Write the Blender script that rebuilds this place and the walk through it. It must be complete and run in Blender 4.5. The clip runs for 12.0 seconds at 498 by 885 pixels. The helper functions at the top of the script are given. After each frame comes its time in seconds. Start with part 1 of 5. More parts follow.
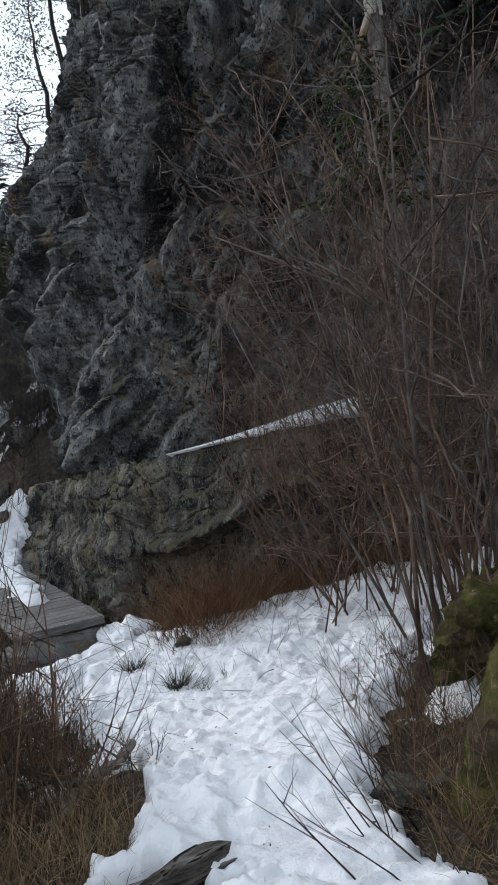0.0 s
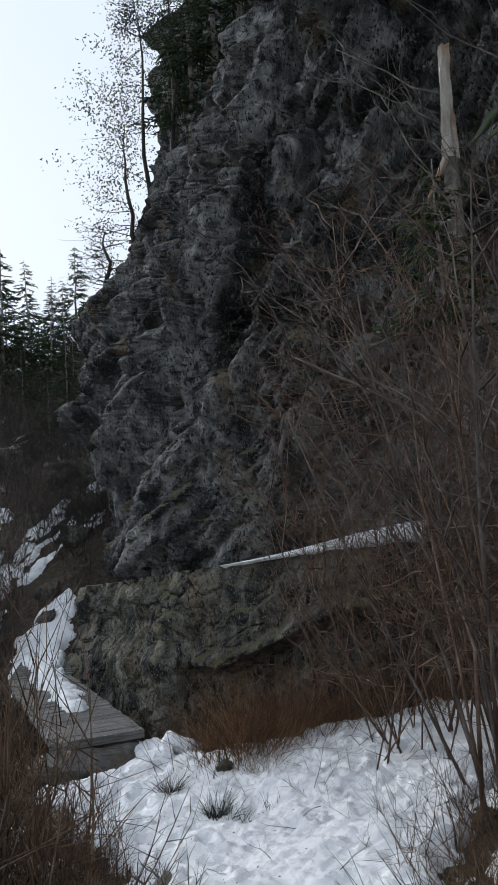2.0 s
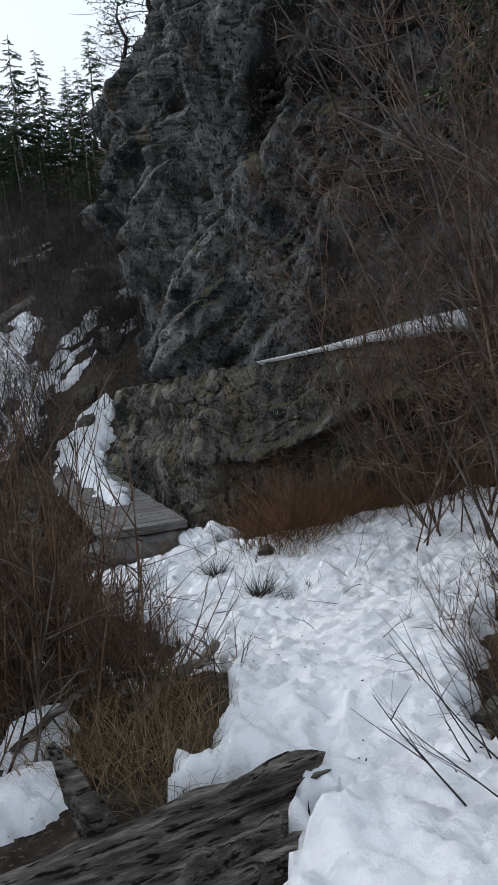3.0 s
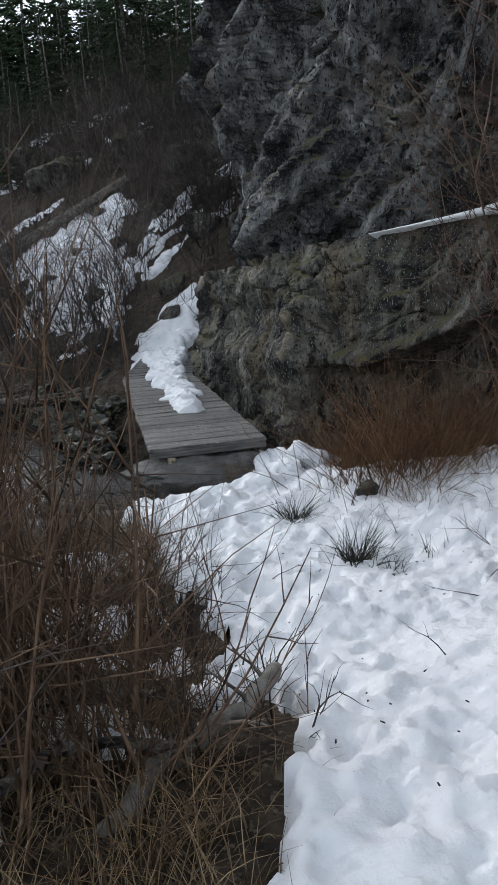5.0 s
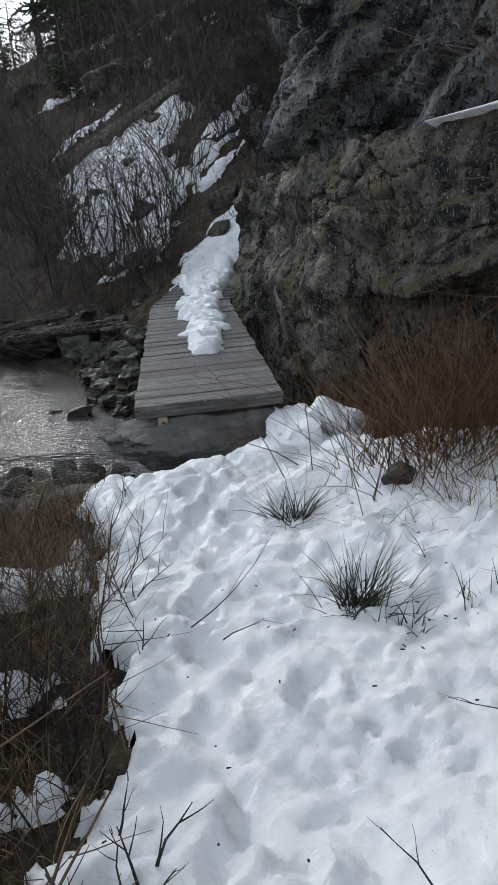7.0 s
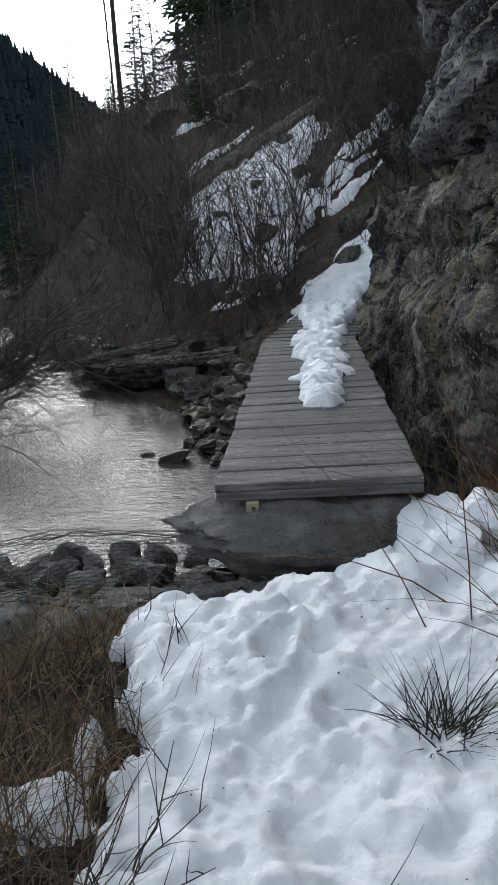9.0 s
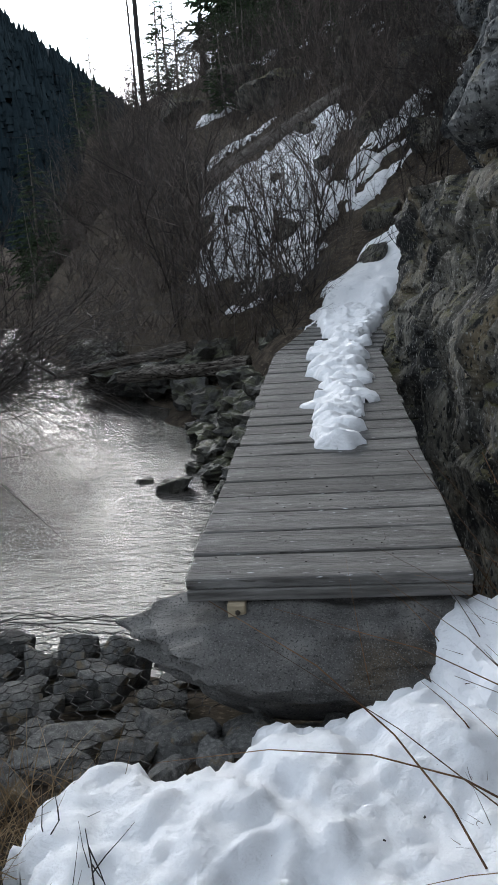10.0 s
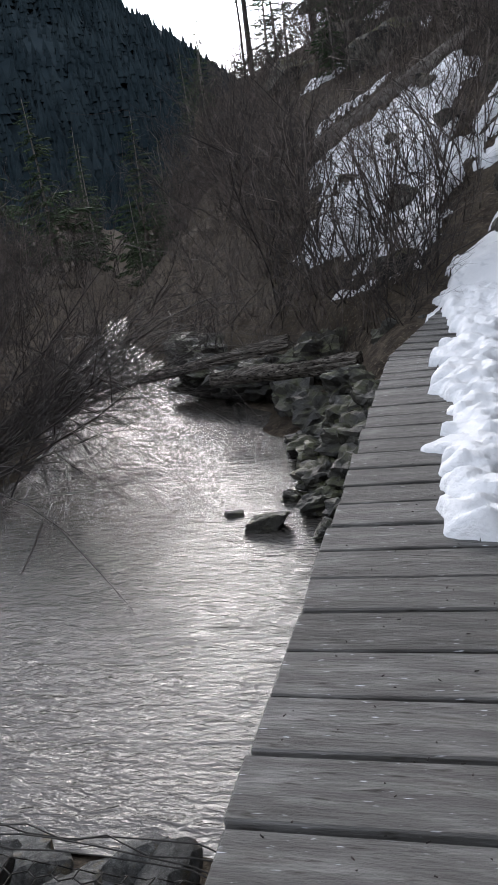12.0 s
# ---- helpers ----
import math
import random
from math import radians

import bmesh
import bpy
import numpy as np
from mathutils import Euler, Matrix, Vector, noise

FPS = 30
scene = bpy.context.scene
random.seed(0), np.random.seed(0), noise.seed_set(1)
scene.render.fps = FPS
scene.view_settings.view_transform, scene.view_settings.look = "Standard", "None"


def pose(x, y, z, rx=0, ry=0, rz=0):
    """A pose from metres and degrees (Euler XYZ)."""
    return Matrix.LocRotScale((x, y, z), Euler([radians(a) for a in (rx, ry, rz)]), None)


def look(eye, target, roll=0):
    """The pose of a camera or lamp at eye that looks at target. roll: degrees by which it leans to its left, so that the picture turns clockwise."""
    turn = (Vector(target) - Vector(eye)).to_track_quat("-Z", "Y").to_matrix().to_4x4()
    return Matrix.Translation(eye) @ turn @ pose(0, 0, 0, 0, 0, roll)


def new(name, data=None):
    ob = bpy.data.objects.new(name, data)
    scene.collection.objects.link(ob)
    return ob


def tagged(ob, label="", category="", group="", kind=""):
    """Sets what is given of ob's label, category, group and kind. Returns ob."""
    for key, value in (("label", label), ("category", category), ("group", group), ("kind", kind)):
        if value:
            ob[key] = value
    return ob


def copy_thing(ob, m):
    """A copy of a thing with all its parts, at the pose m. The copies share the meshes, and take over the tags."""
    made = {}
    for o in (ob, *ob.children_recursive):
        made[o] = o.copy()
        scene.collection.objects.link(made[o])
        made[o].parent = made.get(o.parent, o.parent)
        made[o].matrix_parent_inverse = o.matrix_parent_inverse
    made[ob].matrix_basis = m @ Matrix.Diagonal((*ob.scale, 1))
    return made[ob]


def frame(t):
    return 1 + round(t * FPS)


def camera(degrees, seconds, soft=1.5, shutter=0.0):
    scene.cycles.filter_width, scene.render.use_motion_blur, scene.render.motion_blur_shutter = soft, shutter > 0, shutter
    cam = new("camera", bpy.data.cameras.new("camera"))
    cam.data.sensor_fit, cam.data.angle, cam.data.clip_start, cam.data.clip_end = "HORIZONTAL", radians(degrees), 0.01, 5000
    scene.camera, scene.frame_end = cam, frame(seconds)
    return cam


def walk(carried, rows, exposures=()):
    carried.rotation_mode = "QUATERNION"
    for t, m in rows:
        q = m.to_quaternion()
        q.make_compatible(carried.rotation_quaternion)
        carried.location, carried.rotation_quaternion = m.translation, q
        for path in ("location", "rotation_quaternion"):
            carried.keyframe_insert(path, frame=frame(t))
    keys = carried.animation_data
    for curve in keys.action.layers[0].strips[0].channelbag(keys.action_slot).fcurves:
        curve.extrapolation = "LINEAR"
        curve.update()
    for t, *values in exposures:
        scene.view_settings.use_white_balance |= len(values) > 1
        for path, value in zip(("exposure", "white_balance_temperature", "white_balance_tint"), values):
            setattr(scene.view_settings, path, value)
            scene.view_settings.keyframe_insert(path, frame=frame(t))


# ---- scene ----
cam = camera(35.1, 12.0, 0.9)
PATH = [
    (0, (-1.824, -10.552, 2.203), (-0.974, -8.741, 2.167), -8.6),
    (0.5, (-1.839, -10.509, 2.291), (-0.928, -8.736, 2.459), -6.3),
    (1, (-1.871, -10.536, 2.317), (-0.987, -8.777, 2.667), -4.9),
    (1.5, (-1.874, -10.52, 2.287), (-1.031, -8.748, 2.668), -4.8),
    (2, (-1.903, -10.481, 2.237), (-1.151, -8.647, 2.5), -4.5),
    (2.5, (-1.945, -10.411, 2.16), (-1.263, -8.531, 2.153), -4.4),
    (3, (-1.845, -10.163, 2.051), (-1.208, -8.279, 1.841), -5.7),
    (3.5, (-1.717, -9.795, 2.004), (-1.292, -7.865, 1.695), -6.9),
    (3.7, (-1.668, -9.595, 1.962), (-1.285, -7.66, 1.629), -7.1),
    (5.3, (-0.904, -7.518, 1.686), (-0.545, -5.608, 1.213), -3.8),
    (5.5, (-0.816, -7.358, 1.693), (-0.467, -5.456, 1.183), -3.8),
    (6, (-0.527, -6.87, 1.672), (-0.345, -4.952, 1.134), -5.3),
    (6.5, (-0.281, -6.519, 1.611), (-0.127, -4.604, 1.054), -5.4),
    (7, (-0.129, -6.217, 1.593), (0.0, -4.317, 0.982), -5.5),
    (7.5, (-0.163, -6.036, 1.568), (-0.091, -4.137, 0.944), -6.9),
    (7.7, (-0.159, -5.882, 1.543), (-0.141, -3.982, 0.921), -6.8),
    (9.3, (0.049, -3.933, 1.422), (-0.121, -2.006, 0.913), -4.0),
    (9.5, (0.087, -3.636, 1.435), (-0.089, -1.712, 0.921), -3.9),
    (10, (0.079, -3.069, 1.443), (-0.146, -1.152, 0.917), -4.6),
    (10.5, (0.093, -2.62, 1.453), (-0.33, -0.751, 0.881), -6.1),
    (11, (0.075, -2.227, 1.49), (-0.458, -0.391, 0.904), -8.1),
    (11.5, (0.026, -1.758, 1.502), (-0.507, 0.082, 0.93), -8.2),
    (12, (0.039, -1.262, 1.452), (-0.492, 0.585, 0.898), -8.4),
]
walk(cam, [(t, look(eye, target, roll)) for t, eye, target, roll in PATH], [(0, 0.82, 6480, 9), (0.5, 0.82, 6470, 9), (1.0, 0.55, 6420, 8), (1.5, 0.55, 6420, 8), (2.5, 0.62, 6540, 9), (3.5, 0.62, 6480, 9), (5.5, 0.78, 6480, 9), (7.5, 0.66, 6440, 8), (9.5, 0.66, 6360, 7), (10.5, 1.05, 6500, 10), (11, 1.15, 6560, 11), (12, 1.08, 6570, 13)])

# ---- world, sun ----
SUN_AZ, SUN_EL = radians(-23), radians(19)
world = bpy.data.worlds.new("sky")
scene.world = world
world.use_nodes = True
wn, wl = world.node_tree.nodes, world.node_tree.links
wn.clear()
w_out = wn.new("ShaderNodeOutputWorld")
w_bg = wn.new("ShaderNodeBackground")
w_sky = wn.new("ShaderNodeTexSky")
w_sky.sky_type, w_sky.sun_disc = "NISHITA", False
w_sky.sun_elevation, w_sky.sun_rotation = SUN_EL, SUN_AZ
w_sky.dust_density, w_sky.air_density, w_sky.ozone_density = 1.6, 1.2, 1.0
w_bg.inputs["Strength"].default_value = 0.12
# thin cloud over the blue
w_tc = wn.new("ShaderNodeTexCoord")
w_map = wn.new("ShaderNodeMapping")
w_map.inputs["Scale"].default_value = (1.0, 1.0, 2.6)
w_no = wn.new("ShaderNodeTexNoise")
w_no.inputs["Scale"].default_value, w_no.inputs["Detail"].default_value = 1.7, 5.0
w_ramp = wn.new("ShaderNodeValToRGB")
w_ramp.color_ramp.elements[0].position, w_ramp.color_ramp.elements[1].position = 0.25, 0.7
w_ramp.color_ramp.elements[0].color = (0.8, 0.8, 0.8, 1)
w_ramp.color_ramp.elements[1].color = (0.96, 0.96, 0.96, 1)
w_mix = wn.new("ShaderNodeMixRGB")
w_mix.inputs[2].default_value = (4.9, 5.4, 6.2, 1)
wl.new(w_tc.outputs["Generated"], w_map.inputs[0])
wl.new(w_map.outputs[0], w_no.inputs["Vector"])
wl.new(w_no.outputs["Fac"], w_ramp.inputs[0])
wl.new(w_ramp.outputs[0], w_mix.inputs[0])
wl.new(w_sky.outputs[0], w_mix.inputs[1])
# the veiled sun brightens the cloud round it
w_dot = wn.new("ShaderNodeVectorMath")
w_dot.operation = "DOT_PRODUCT"
w_dot.inputs[1].default_value = (math.sin(SUN_AZ) * math.cos(SUN_EL), math.cos(SUN_AZ) * math.cos(SUN_EL), math.sin(SUN_EL))
w_max, w_pow, w_gain = (wn.new("ShaderNodeMath") for _ in range(3))
for node, op, val in ((w_max, "MAXIMUM", 0.0), (w_pow, "POWER", 55.0), (w_gain, "MULTIPLY_ADD", 12.0)):
    node.operation = op
    node.inputs[1].default_value = val
w_gain.inputs[2].default_value = 1.0
w_nrm = wn.new("ShaderNodeVectorMath")
w_nrm.operation = "NORMALIZE"
wl.new(w_tc.outputs["Generated"], w_nrm.inputs[0])
wl.new(w_nrm.outputs[0], w_dot.inputs[0])
wl.new(w_dot.outputs["Value"], w_max.inputs[0])
wl.new(w_max.outputs[0], w_pow.inputs[0])
wl.new(w_pow.outputs[0], w_gain.inputs[0])
w_bri = wn.new("ShaderNodeMixRGB")
w_bri.blend_type = "MULTIPLY"
w_bri.inputs[0].default_value = 1.0
wl.new(w_mix.outputs[0], w_bri.inputs[1])
wl.new(w_gain.outputs[0], w_bri.inputs[2])
wl.new(w_bri.outputs[0], w_bg.inputs["Color"])
wl.new(w_bg.outputs[0], w_out.inputs["Surface"])

sun = new("sun", bpy.data.lights.new("sun", "SUN"))
sun.data.energy, sun.data.angle, sun.data.color = 0.7, radians(20), (1.0, 0.95, 0.88)
sun.matrix_world = look((0, 0, 60), (-60 * math.sin(SUN_AZ) * math.cos(SUN_EL), -60 * math.cos(SUN_AZ) * math.cos(SUN_EL), 60 - 60 * math.sin(SUN_EL)))


# ---- materials ----
def ramp_mat(name, colours, scale=4.0, detail=6.0, rough=0.85, bump=0.3, bump_scale=None, stretch=(1, 1, 1), spots=None, spec=0.3,
             fleck=None, island=0.0, metal=0.0, top=None, rand=0.0):
    """A surface from a noise ramp; spots: (colour, scale, low, high) for stains; fleck: the same, finer; top: (colour, low, high, scale) for what grows or lies on upward faces."""
    m = bpy.data.materials.new(name)
    m.use_nodes = True
    n, l = m.node_tree.nodes, m.node_tree.links
    b = n["Principled BSDF"]
    b.inputs["Roughness"].default_value = rough
    b.inputs["Metallic"].default_value = metal
    b.inputs["Specular IOR Level"].default_value = spec
    tc, mp = n.new("ShaderNodeTexCoord"), n.new("ShaderNodeMapping")
    mp.inputs["Scale"].default_value = stretch
    l.new(tc.outputs["Object"], mp.inputs[0])
    no = n.new("ShaderNodeTexNoise")
    no.inputs["Scale"].default_value, no.inputs["Detail"].default_value, no.inputs["Roughness"].default_value = scale, detail, 0.62
    l.new(mp.outputs[0], no.inputs["Vector"])
    rp = n.new("ShaderNodeValToRGB")
    els = rp.color_ramp.elements
    for k, c in enumerate(colours):
        p = 0.3 + 0.4 * k / max(1, len(colours) - 1)
        e = els[k] if k < 2 else els.new(p)
        e.position, e.color = p, (*c, 1)
    l.new(no.outputs["Fac"], rp.inputs[0])
    col = rp.outputs[0]

    def over(colour, sc, lo, hi, under, masked=None, det=4.0):
        s = n.new("ShaderNodeTexNoise")
        s.inputs["Scale"].default_value, s.inputs["Detail"].default_value = sc, det
        l.new(mp.outputs[0], s.inputs["Vector"])
        r = n.new("ShaderNodeMapRange")
        r.inputs[1].default_value, r.inputs[2].default_value = lo, hi
        l.new(s.outputs["Fac"], r.inputs[0])
        fac = r.outputs[0]
        if masked is not None:
            mu = n.new("ShaderNodeMath")
            mu.operation = "MULTIPLY"
            l.new(fac, mu.inputs[0])
            l.new(masked, mu.inputs[1])
            fac = mu.outputs[0]
        mx = n.new("ShaderNodeMixRGB")
        mx.inputs[2].default_value = (*colour, 1)
        l.new(fac, mx.inputs[0])
        l.new(under, mx.inputs[1])
        return mx.outputs[0]

    for sp in (spots, fleck):
        if sp:
            for one in (sp if isinstance(sp, list) else [sp]):
                col = over(*one, col)
    if top:
        ge, sx, r = n.new("ShaderNodeNewGeometry"), n.new("ShaderNodeSeparateXYZ"), n.new("ShaderNodeMapRange")
        l.new(ge.outputs["Normal"], sx.inputs[0])
        l.new(sx.outputs["Z"], r.inputs[0])
        r.inputs[1].default_value, r.inputs[2].default_value = top[1], top[2]
        col = over(top[0], top[3], 0.42, 0.56, col, r.outputs[0])
    if island or rand:
        src = n.new("ShaderNodeNewGeometry").outputs["Random Per Island"] if island else n.new("ShaderNodeObjectInfo").outputs["Random"]
        r = n.new("ShaderNodeMapRange")
        k = island or rand
        r.inputs[3].default_value, r.inputs[4].default_value = 1 - k, 1 + k
        l.new(src, r.inputs[0])
        hs = n.new("ShaderNodeHueSaturation")
        l.new(r.outputs[0], hs.inputs["Value"])
        l.new(col, hs.inputs["Color"])
        col = hs.outputs[0]
    l.new(col, b.inputs["Base Color"])
    if bump:
        bn = n.new("ShaderNodeTexNoise")
        bn.inputs["Scale"].default_value, bn.inputs["Detail"].default_value = bump_scale or scale * 5, 8.0
        bn.inputs["Roughness"].default_value = 0.65
        l.new(mp.outputs[0], bn.inputs["Vector"])
        bu = n.new("ShaderNodeBump")
        bu.inputs["Strength"].default_value, bu.inputs["Distance"].default_value = bump, 0.05
        l.new(bn.outputs["Fac"], bu.inputs["Height"])
        l.new(bu.outputs[0], b.inputs["Normal"])
    return m


M_SNOW = ramp_mat("snow", [(0.7, 0.715, 0.74), (0.85, 0.855, 0.865)], 1.6, 8, 0.6, 0.55, 26, spots=((0.47, 0.49, 0.52), 6.0, 0.6, 0.82), fleck=((0.2, 0.16, 0.12), 34.0, 0.745, 0.775), spec=0.3)
M_SOIL = ramp_mat("leaf_litter", [(0.018, 0.014, 0.011), (0.052, 0.041, 0.031), (0.115, 0.092, 0.07)], 5, 9, 0.95, 1.0, 30, spots=((0.06, 0.048, 0.034), 0.9, 0.5, 0.62), fleck=((0.14, 0.115, 0.085), 26.0, 0.58, 0.66), spec=0.1)
M_CLIFF = ramp_mat("cliff_rock", [(0.034, 0.036, 0.038), (0.135, 0.137, 0.137), (0.38, 0.38, 0.365)], 3.2, 15, 0.85, 1.0, 14, stretch=(1.2, 1.2, 0.6),
                   spots=[((0.15, 0.15, 0.14), 1.6, 0.54, 0.66), ((0.014, 0.015, 0.017), 0.9, 0.5, 0.6), ((0.012, 0.013, 0.014), 4.5, 0.56, 0.64), ((0.13, 0.09, 0.05), 1.1, 0.6, 0.74), ((0.2, 0.205, 0.195), 9.0, 0.58, 0.76)],
                   fleck=[((0.27, 0.28, 0.265), 75.0, 0.57, 0.7), ((0.012, 0.013, 0.015), 24.0, 0.56, 0.64)], spec=0.25, top=((0.1, 0.09, 0.045), 0.45, 0.85, 3.0))
M_BOULDER = ramp_mat("boulder_rock", [(0.028, 0.027, 0.024), (0.1, 0.094, 0.08), (0.235, 0.216, 0.175)], 3.4, 15, 0.82, 1.0, 12, stretch=(1.4, 1.4, 0.6),
                     spots=[((0.17, 0.135, 0.085), 1.3, 0.53, 0.68), ((0.016, 0.016, 0.016), 1.2, 0.5, 0.6), ((0.014, 0.014, 0.013), 5.0, 0.56, 0.63)], fleck=[((0.27, 0.27, 0.25), 40.0, 0.58, 0.7), ((0.015, 0.015, 0.015), 22.0, 0.57, 0.65)],
                     top=((0.085, 0.078, 0.035), 0.45, 0.85, 2.2), spec=0.25)
M_SLAB = ramp_mat("granite_slab", [(0.05, 0.048, 0.045), (0.13, 0.126, 0.12), (0.25, 0.243, 0.23)], 3.2, 14, 0.88, 1.0, 16, spots=[((0.04, 0.038, 0.036), 2.2, 0.53, 0.64), ((0.13, 0.105, 0.075), 1.6, 0.56, 0.7)], fleck=[((0.2, 0.196, 0.187), 150, 0.55, 0.68), ((0.05, 0.049, 0.047), 110, 0.55, 0.67)], spec=0.25)
M_HAZEL = ramp_mat("hazel_twig", [(0.05, 0.03, 0.021), (0.125, 0.08, 0.057), (0.24, 0.17, 0.13)], 3, 4, 0.8, 0.0, island=0.5, spec=0.2)
M_STONE = ramp_mat("river_stone", [(0.028, 0.028, 0.027), (0.08, 0.079, 0.075), (0.18, 0.176, 0.166)], 5, 10, 0.8, 0.6, 26, fleck=((0.3, 0.3, 0.29), 60, 0.58, 0.68), spots=((0.13, 0.1, 0.06), 2.0, 0.56, 0.7), rand=0.4, spec=0.35)
M_WET = ramp_mat("wet_rock", [(0.011, 0.011, 0.01), (0.032, 0.03, 0.025), (0.066, 0.062, 0.047)], 3, 9, 0.5, 0.8, 16, top=((0.045, 0.047, 0.02), 0.3, 0.8, 4.0), rand=0.2, spec=0.4)
M_MOSS = ramp_mat("moss", [(0.03, 0.028, 0.012), (0.08, 0.076, 0.024), (0.15, 0.13, 0.045)], 7, 10, 0.95, 1.0, 34, spots=[((0.07, 0.052, 0.032), 3.0, 0.5, 0.6), ((0.16, 0.12, 0.07), 14.0, 0.58, 0.68)], spec=0.1)
M_PLANK = ramp_mat("weathered_plank", [(0.05, 0.047, 0.043), (0.105, 0.101, 0.095), (0.2, 0.194, 0.185)], 2.6, 12, 0.7, 0.5, 12, stretch=(1.0, 7, 7), rand=0.28,
                   spots=((0.07, 0.06, 0.05), 1.7, 0.6, 0.74), fleck=[((0.03, 0.026, 0.022), 6.0, 0.6, 0.7), ((0.55, 0.56, 0.58), 14.0, 0.66, 0.74)], spec=0.3)
M_BEAM = ramp_mat("old_beam", [(0.06, 0.057, 0.053), (0.13, 0.125, 0.118), (0.2, 0.19, 0.18)], 2.5, 9, 0.8, 0.5, 9, stretch=(1, 12, 12), spec=0.25)
M_BLOCK = ramp_mat("pale_timber", [(0.26, 0.21, 0.14), (0.4, 0.34, 0.24)], 5, 6, 0.75, 0.3, 20, stretch=(1, 8, 8))
M_IRON = ramp_mat("iron", [(0.05, 0.045, 0.04), (0.12, 0.1, 0.085)], 40, 4, 0.55, 0.2, 80, metal=0.7)
M_LOG = ramp_mat("rotten_wood", [(0.024, 0.02, 0.017), (0.125, 0.11, 0.094), (0.36, 0.33, 0.29)], 5, 12, 0.9, 1.0, 12, stretch=(0.8, 5, 5), fleck=((0.015, 0.012, 0.01), 9.0, 0.55, 0.62), spec=0.15)
M_BARK = ramp_mat("grey_bark", [(0.06, 0.054, 0.048), (0.156, 0.142, 0.126), (0.264, 0.246, 0.222)], 9, 6, 0.9, 0.6, 30, island=0.3, spec=0.15)
M_BIRCH = ramp_mat("pale_deadwood", [(0.16, 0.13, 0.105), (0.32, 0.29, 0.25), (0.48, 0.45, 0.41)], 2, 6, 0.85, 0.6, 14, stretch=(3, 3, 0.7), spots=((0.25, 0.13, 0.06), 1.3, 0.52, 0.66))
M_RED = ramp_mat("red_brown_twig", [(0.032, 0.02, 0.013), (0.105, 0.064, 0.04), (0.22, 0.142, 0.088)], 3, 4, 0.75, 0.0, island=0.4, spec=0.25)
M_TWIG = ramp_mat("grey_brown_twig", [(0.036, 0.029, 0.025), (0.088, 0.072, 0.063), (0.18, 0.155, 0.138)], 3, 4, 0.8, 0.0, island=0.45, spec=0.2)
M_DARK = ramp_mat("dark_twig", [(0.013, 0.011, 0.01), (0.048, 0.038, 0.033)], 5, 4, 0.7, 0.0, island=0.4, spec=0.3)
M_STRAW = ramp_mat("dry_grass", [(0.1, 0.066, 0.034), (0.21, 0.145, 0.082), (0.36, 0.275, 0.17)], 3, 4, 0.85, 0.0, island=0.4, spec=0.15)
M_RUST = ramp_mat("rust_bracken", [(0.045, 0.024, 0.014), (0.13, 0.07, 0.037), (0.28, 0.18, 0.1)], 2.2, 4, 0.85, 0.0, island=0.45, spec=0.15)
M_SEDGE = ramp_mat("green_sedge", [(0.016, 0.019, 0.012), (0.04, 0.043, 0.026)], 4, 4, 0.7, 0.0, island=0.35, spec=0.25)
M_NEEDLE = ramp_mat("conifer_needles", [(0.012, 0.022, 0.01), (0.03, 0.05, 0.022), (0.055, 0.08, 0.035)], 2, 4, 0.8, 0.0, island=0.35, spec=0.2)
M_GREEN = ramp_mat("hemlock_green", [(0.02, 0.034, 0.014), (0.05, 0.078, 0.03), (0.085, 0.115, 0.045)], 2, 4, 0.8, 0.0, island=0.35, spec=0.2)
# distant conifers; the blue haze of the air is mixed into their colour
M_FAR_HAZE = ramp_mat("far_forest", [(0.01, 0.017, 0.021), (0.017, 0.026, 0.031), (0.025, 0.036, 0.041)], 0.08, 6, 0.95, 0.0, island=0.12, spec=0.05)
M_WIRE = ramp_mat("galvanised_wire", [(0.015, 0.014, 0.013), (0.05, 0.045, 0.04)], 20, 3, 0.7, 0.0, metal=0.1)

M_WATER = bpy.data.materials.new("river_water")
M_WATER.use_nodes = True
n_, l_ = M_WATER.node_tree.nodes, M_WATER.node_tree.links
b_ = n_["Principled BSDF"]
b_.inputs["Base Color"].default_value = (0.06, 0.054, 0.048, 1)
b_.inputs["Roughness"].default_value = 0.05
b_.inputs["IOR"].default_value = 1.33
b_.inputs["Specular IOR Level"].default_value = 0.9
tc_, mp_ = n_.new("ShaderNodeTexCoord"), n_.new("ShaderNodeMapping")
mp_.inputs["Rotation"].default_value = (0, 0, radians(20))
mp_.inputs["Scale"].default_value = (0.75, 1.9, 1)
l_.new(tc_.outputs["Object"], mp_.inputs[0])
prev = None
for sc_, st_, dist_ in ((1.8, 0.4, 0.05), (6.0, 0.8, 0.025), (18.0, 0.8, 0.009)):
    no_ = n_.new("ShaderNodeTexNoise")
    no_.inputs["Scale"].default_value, no_.inputs["Detail"].default_value, no_.inputs["Distortion"].default_value = sc_, 5, 1.2
    l_.new(mp_.outputs[0], no_.inputs["Vector"])
    bu_ = n_.new("ShaderNodeBump")
    bu_.inputs["Strength"].default_value, bu_.inputs["Distance"].default_value = st_, dist_
    l_.new(no_.outputs["Fac"], bu_.inputs["Height"])
    if prev:
        l_.new(prev.outputs[0], bu_.inputs["Normal"])
    prev = bu_
l_.new(prev.outputs[0], b_.inputs["Normal"])


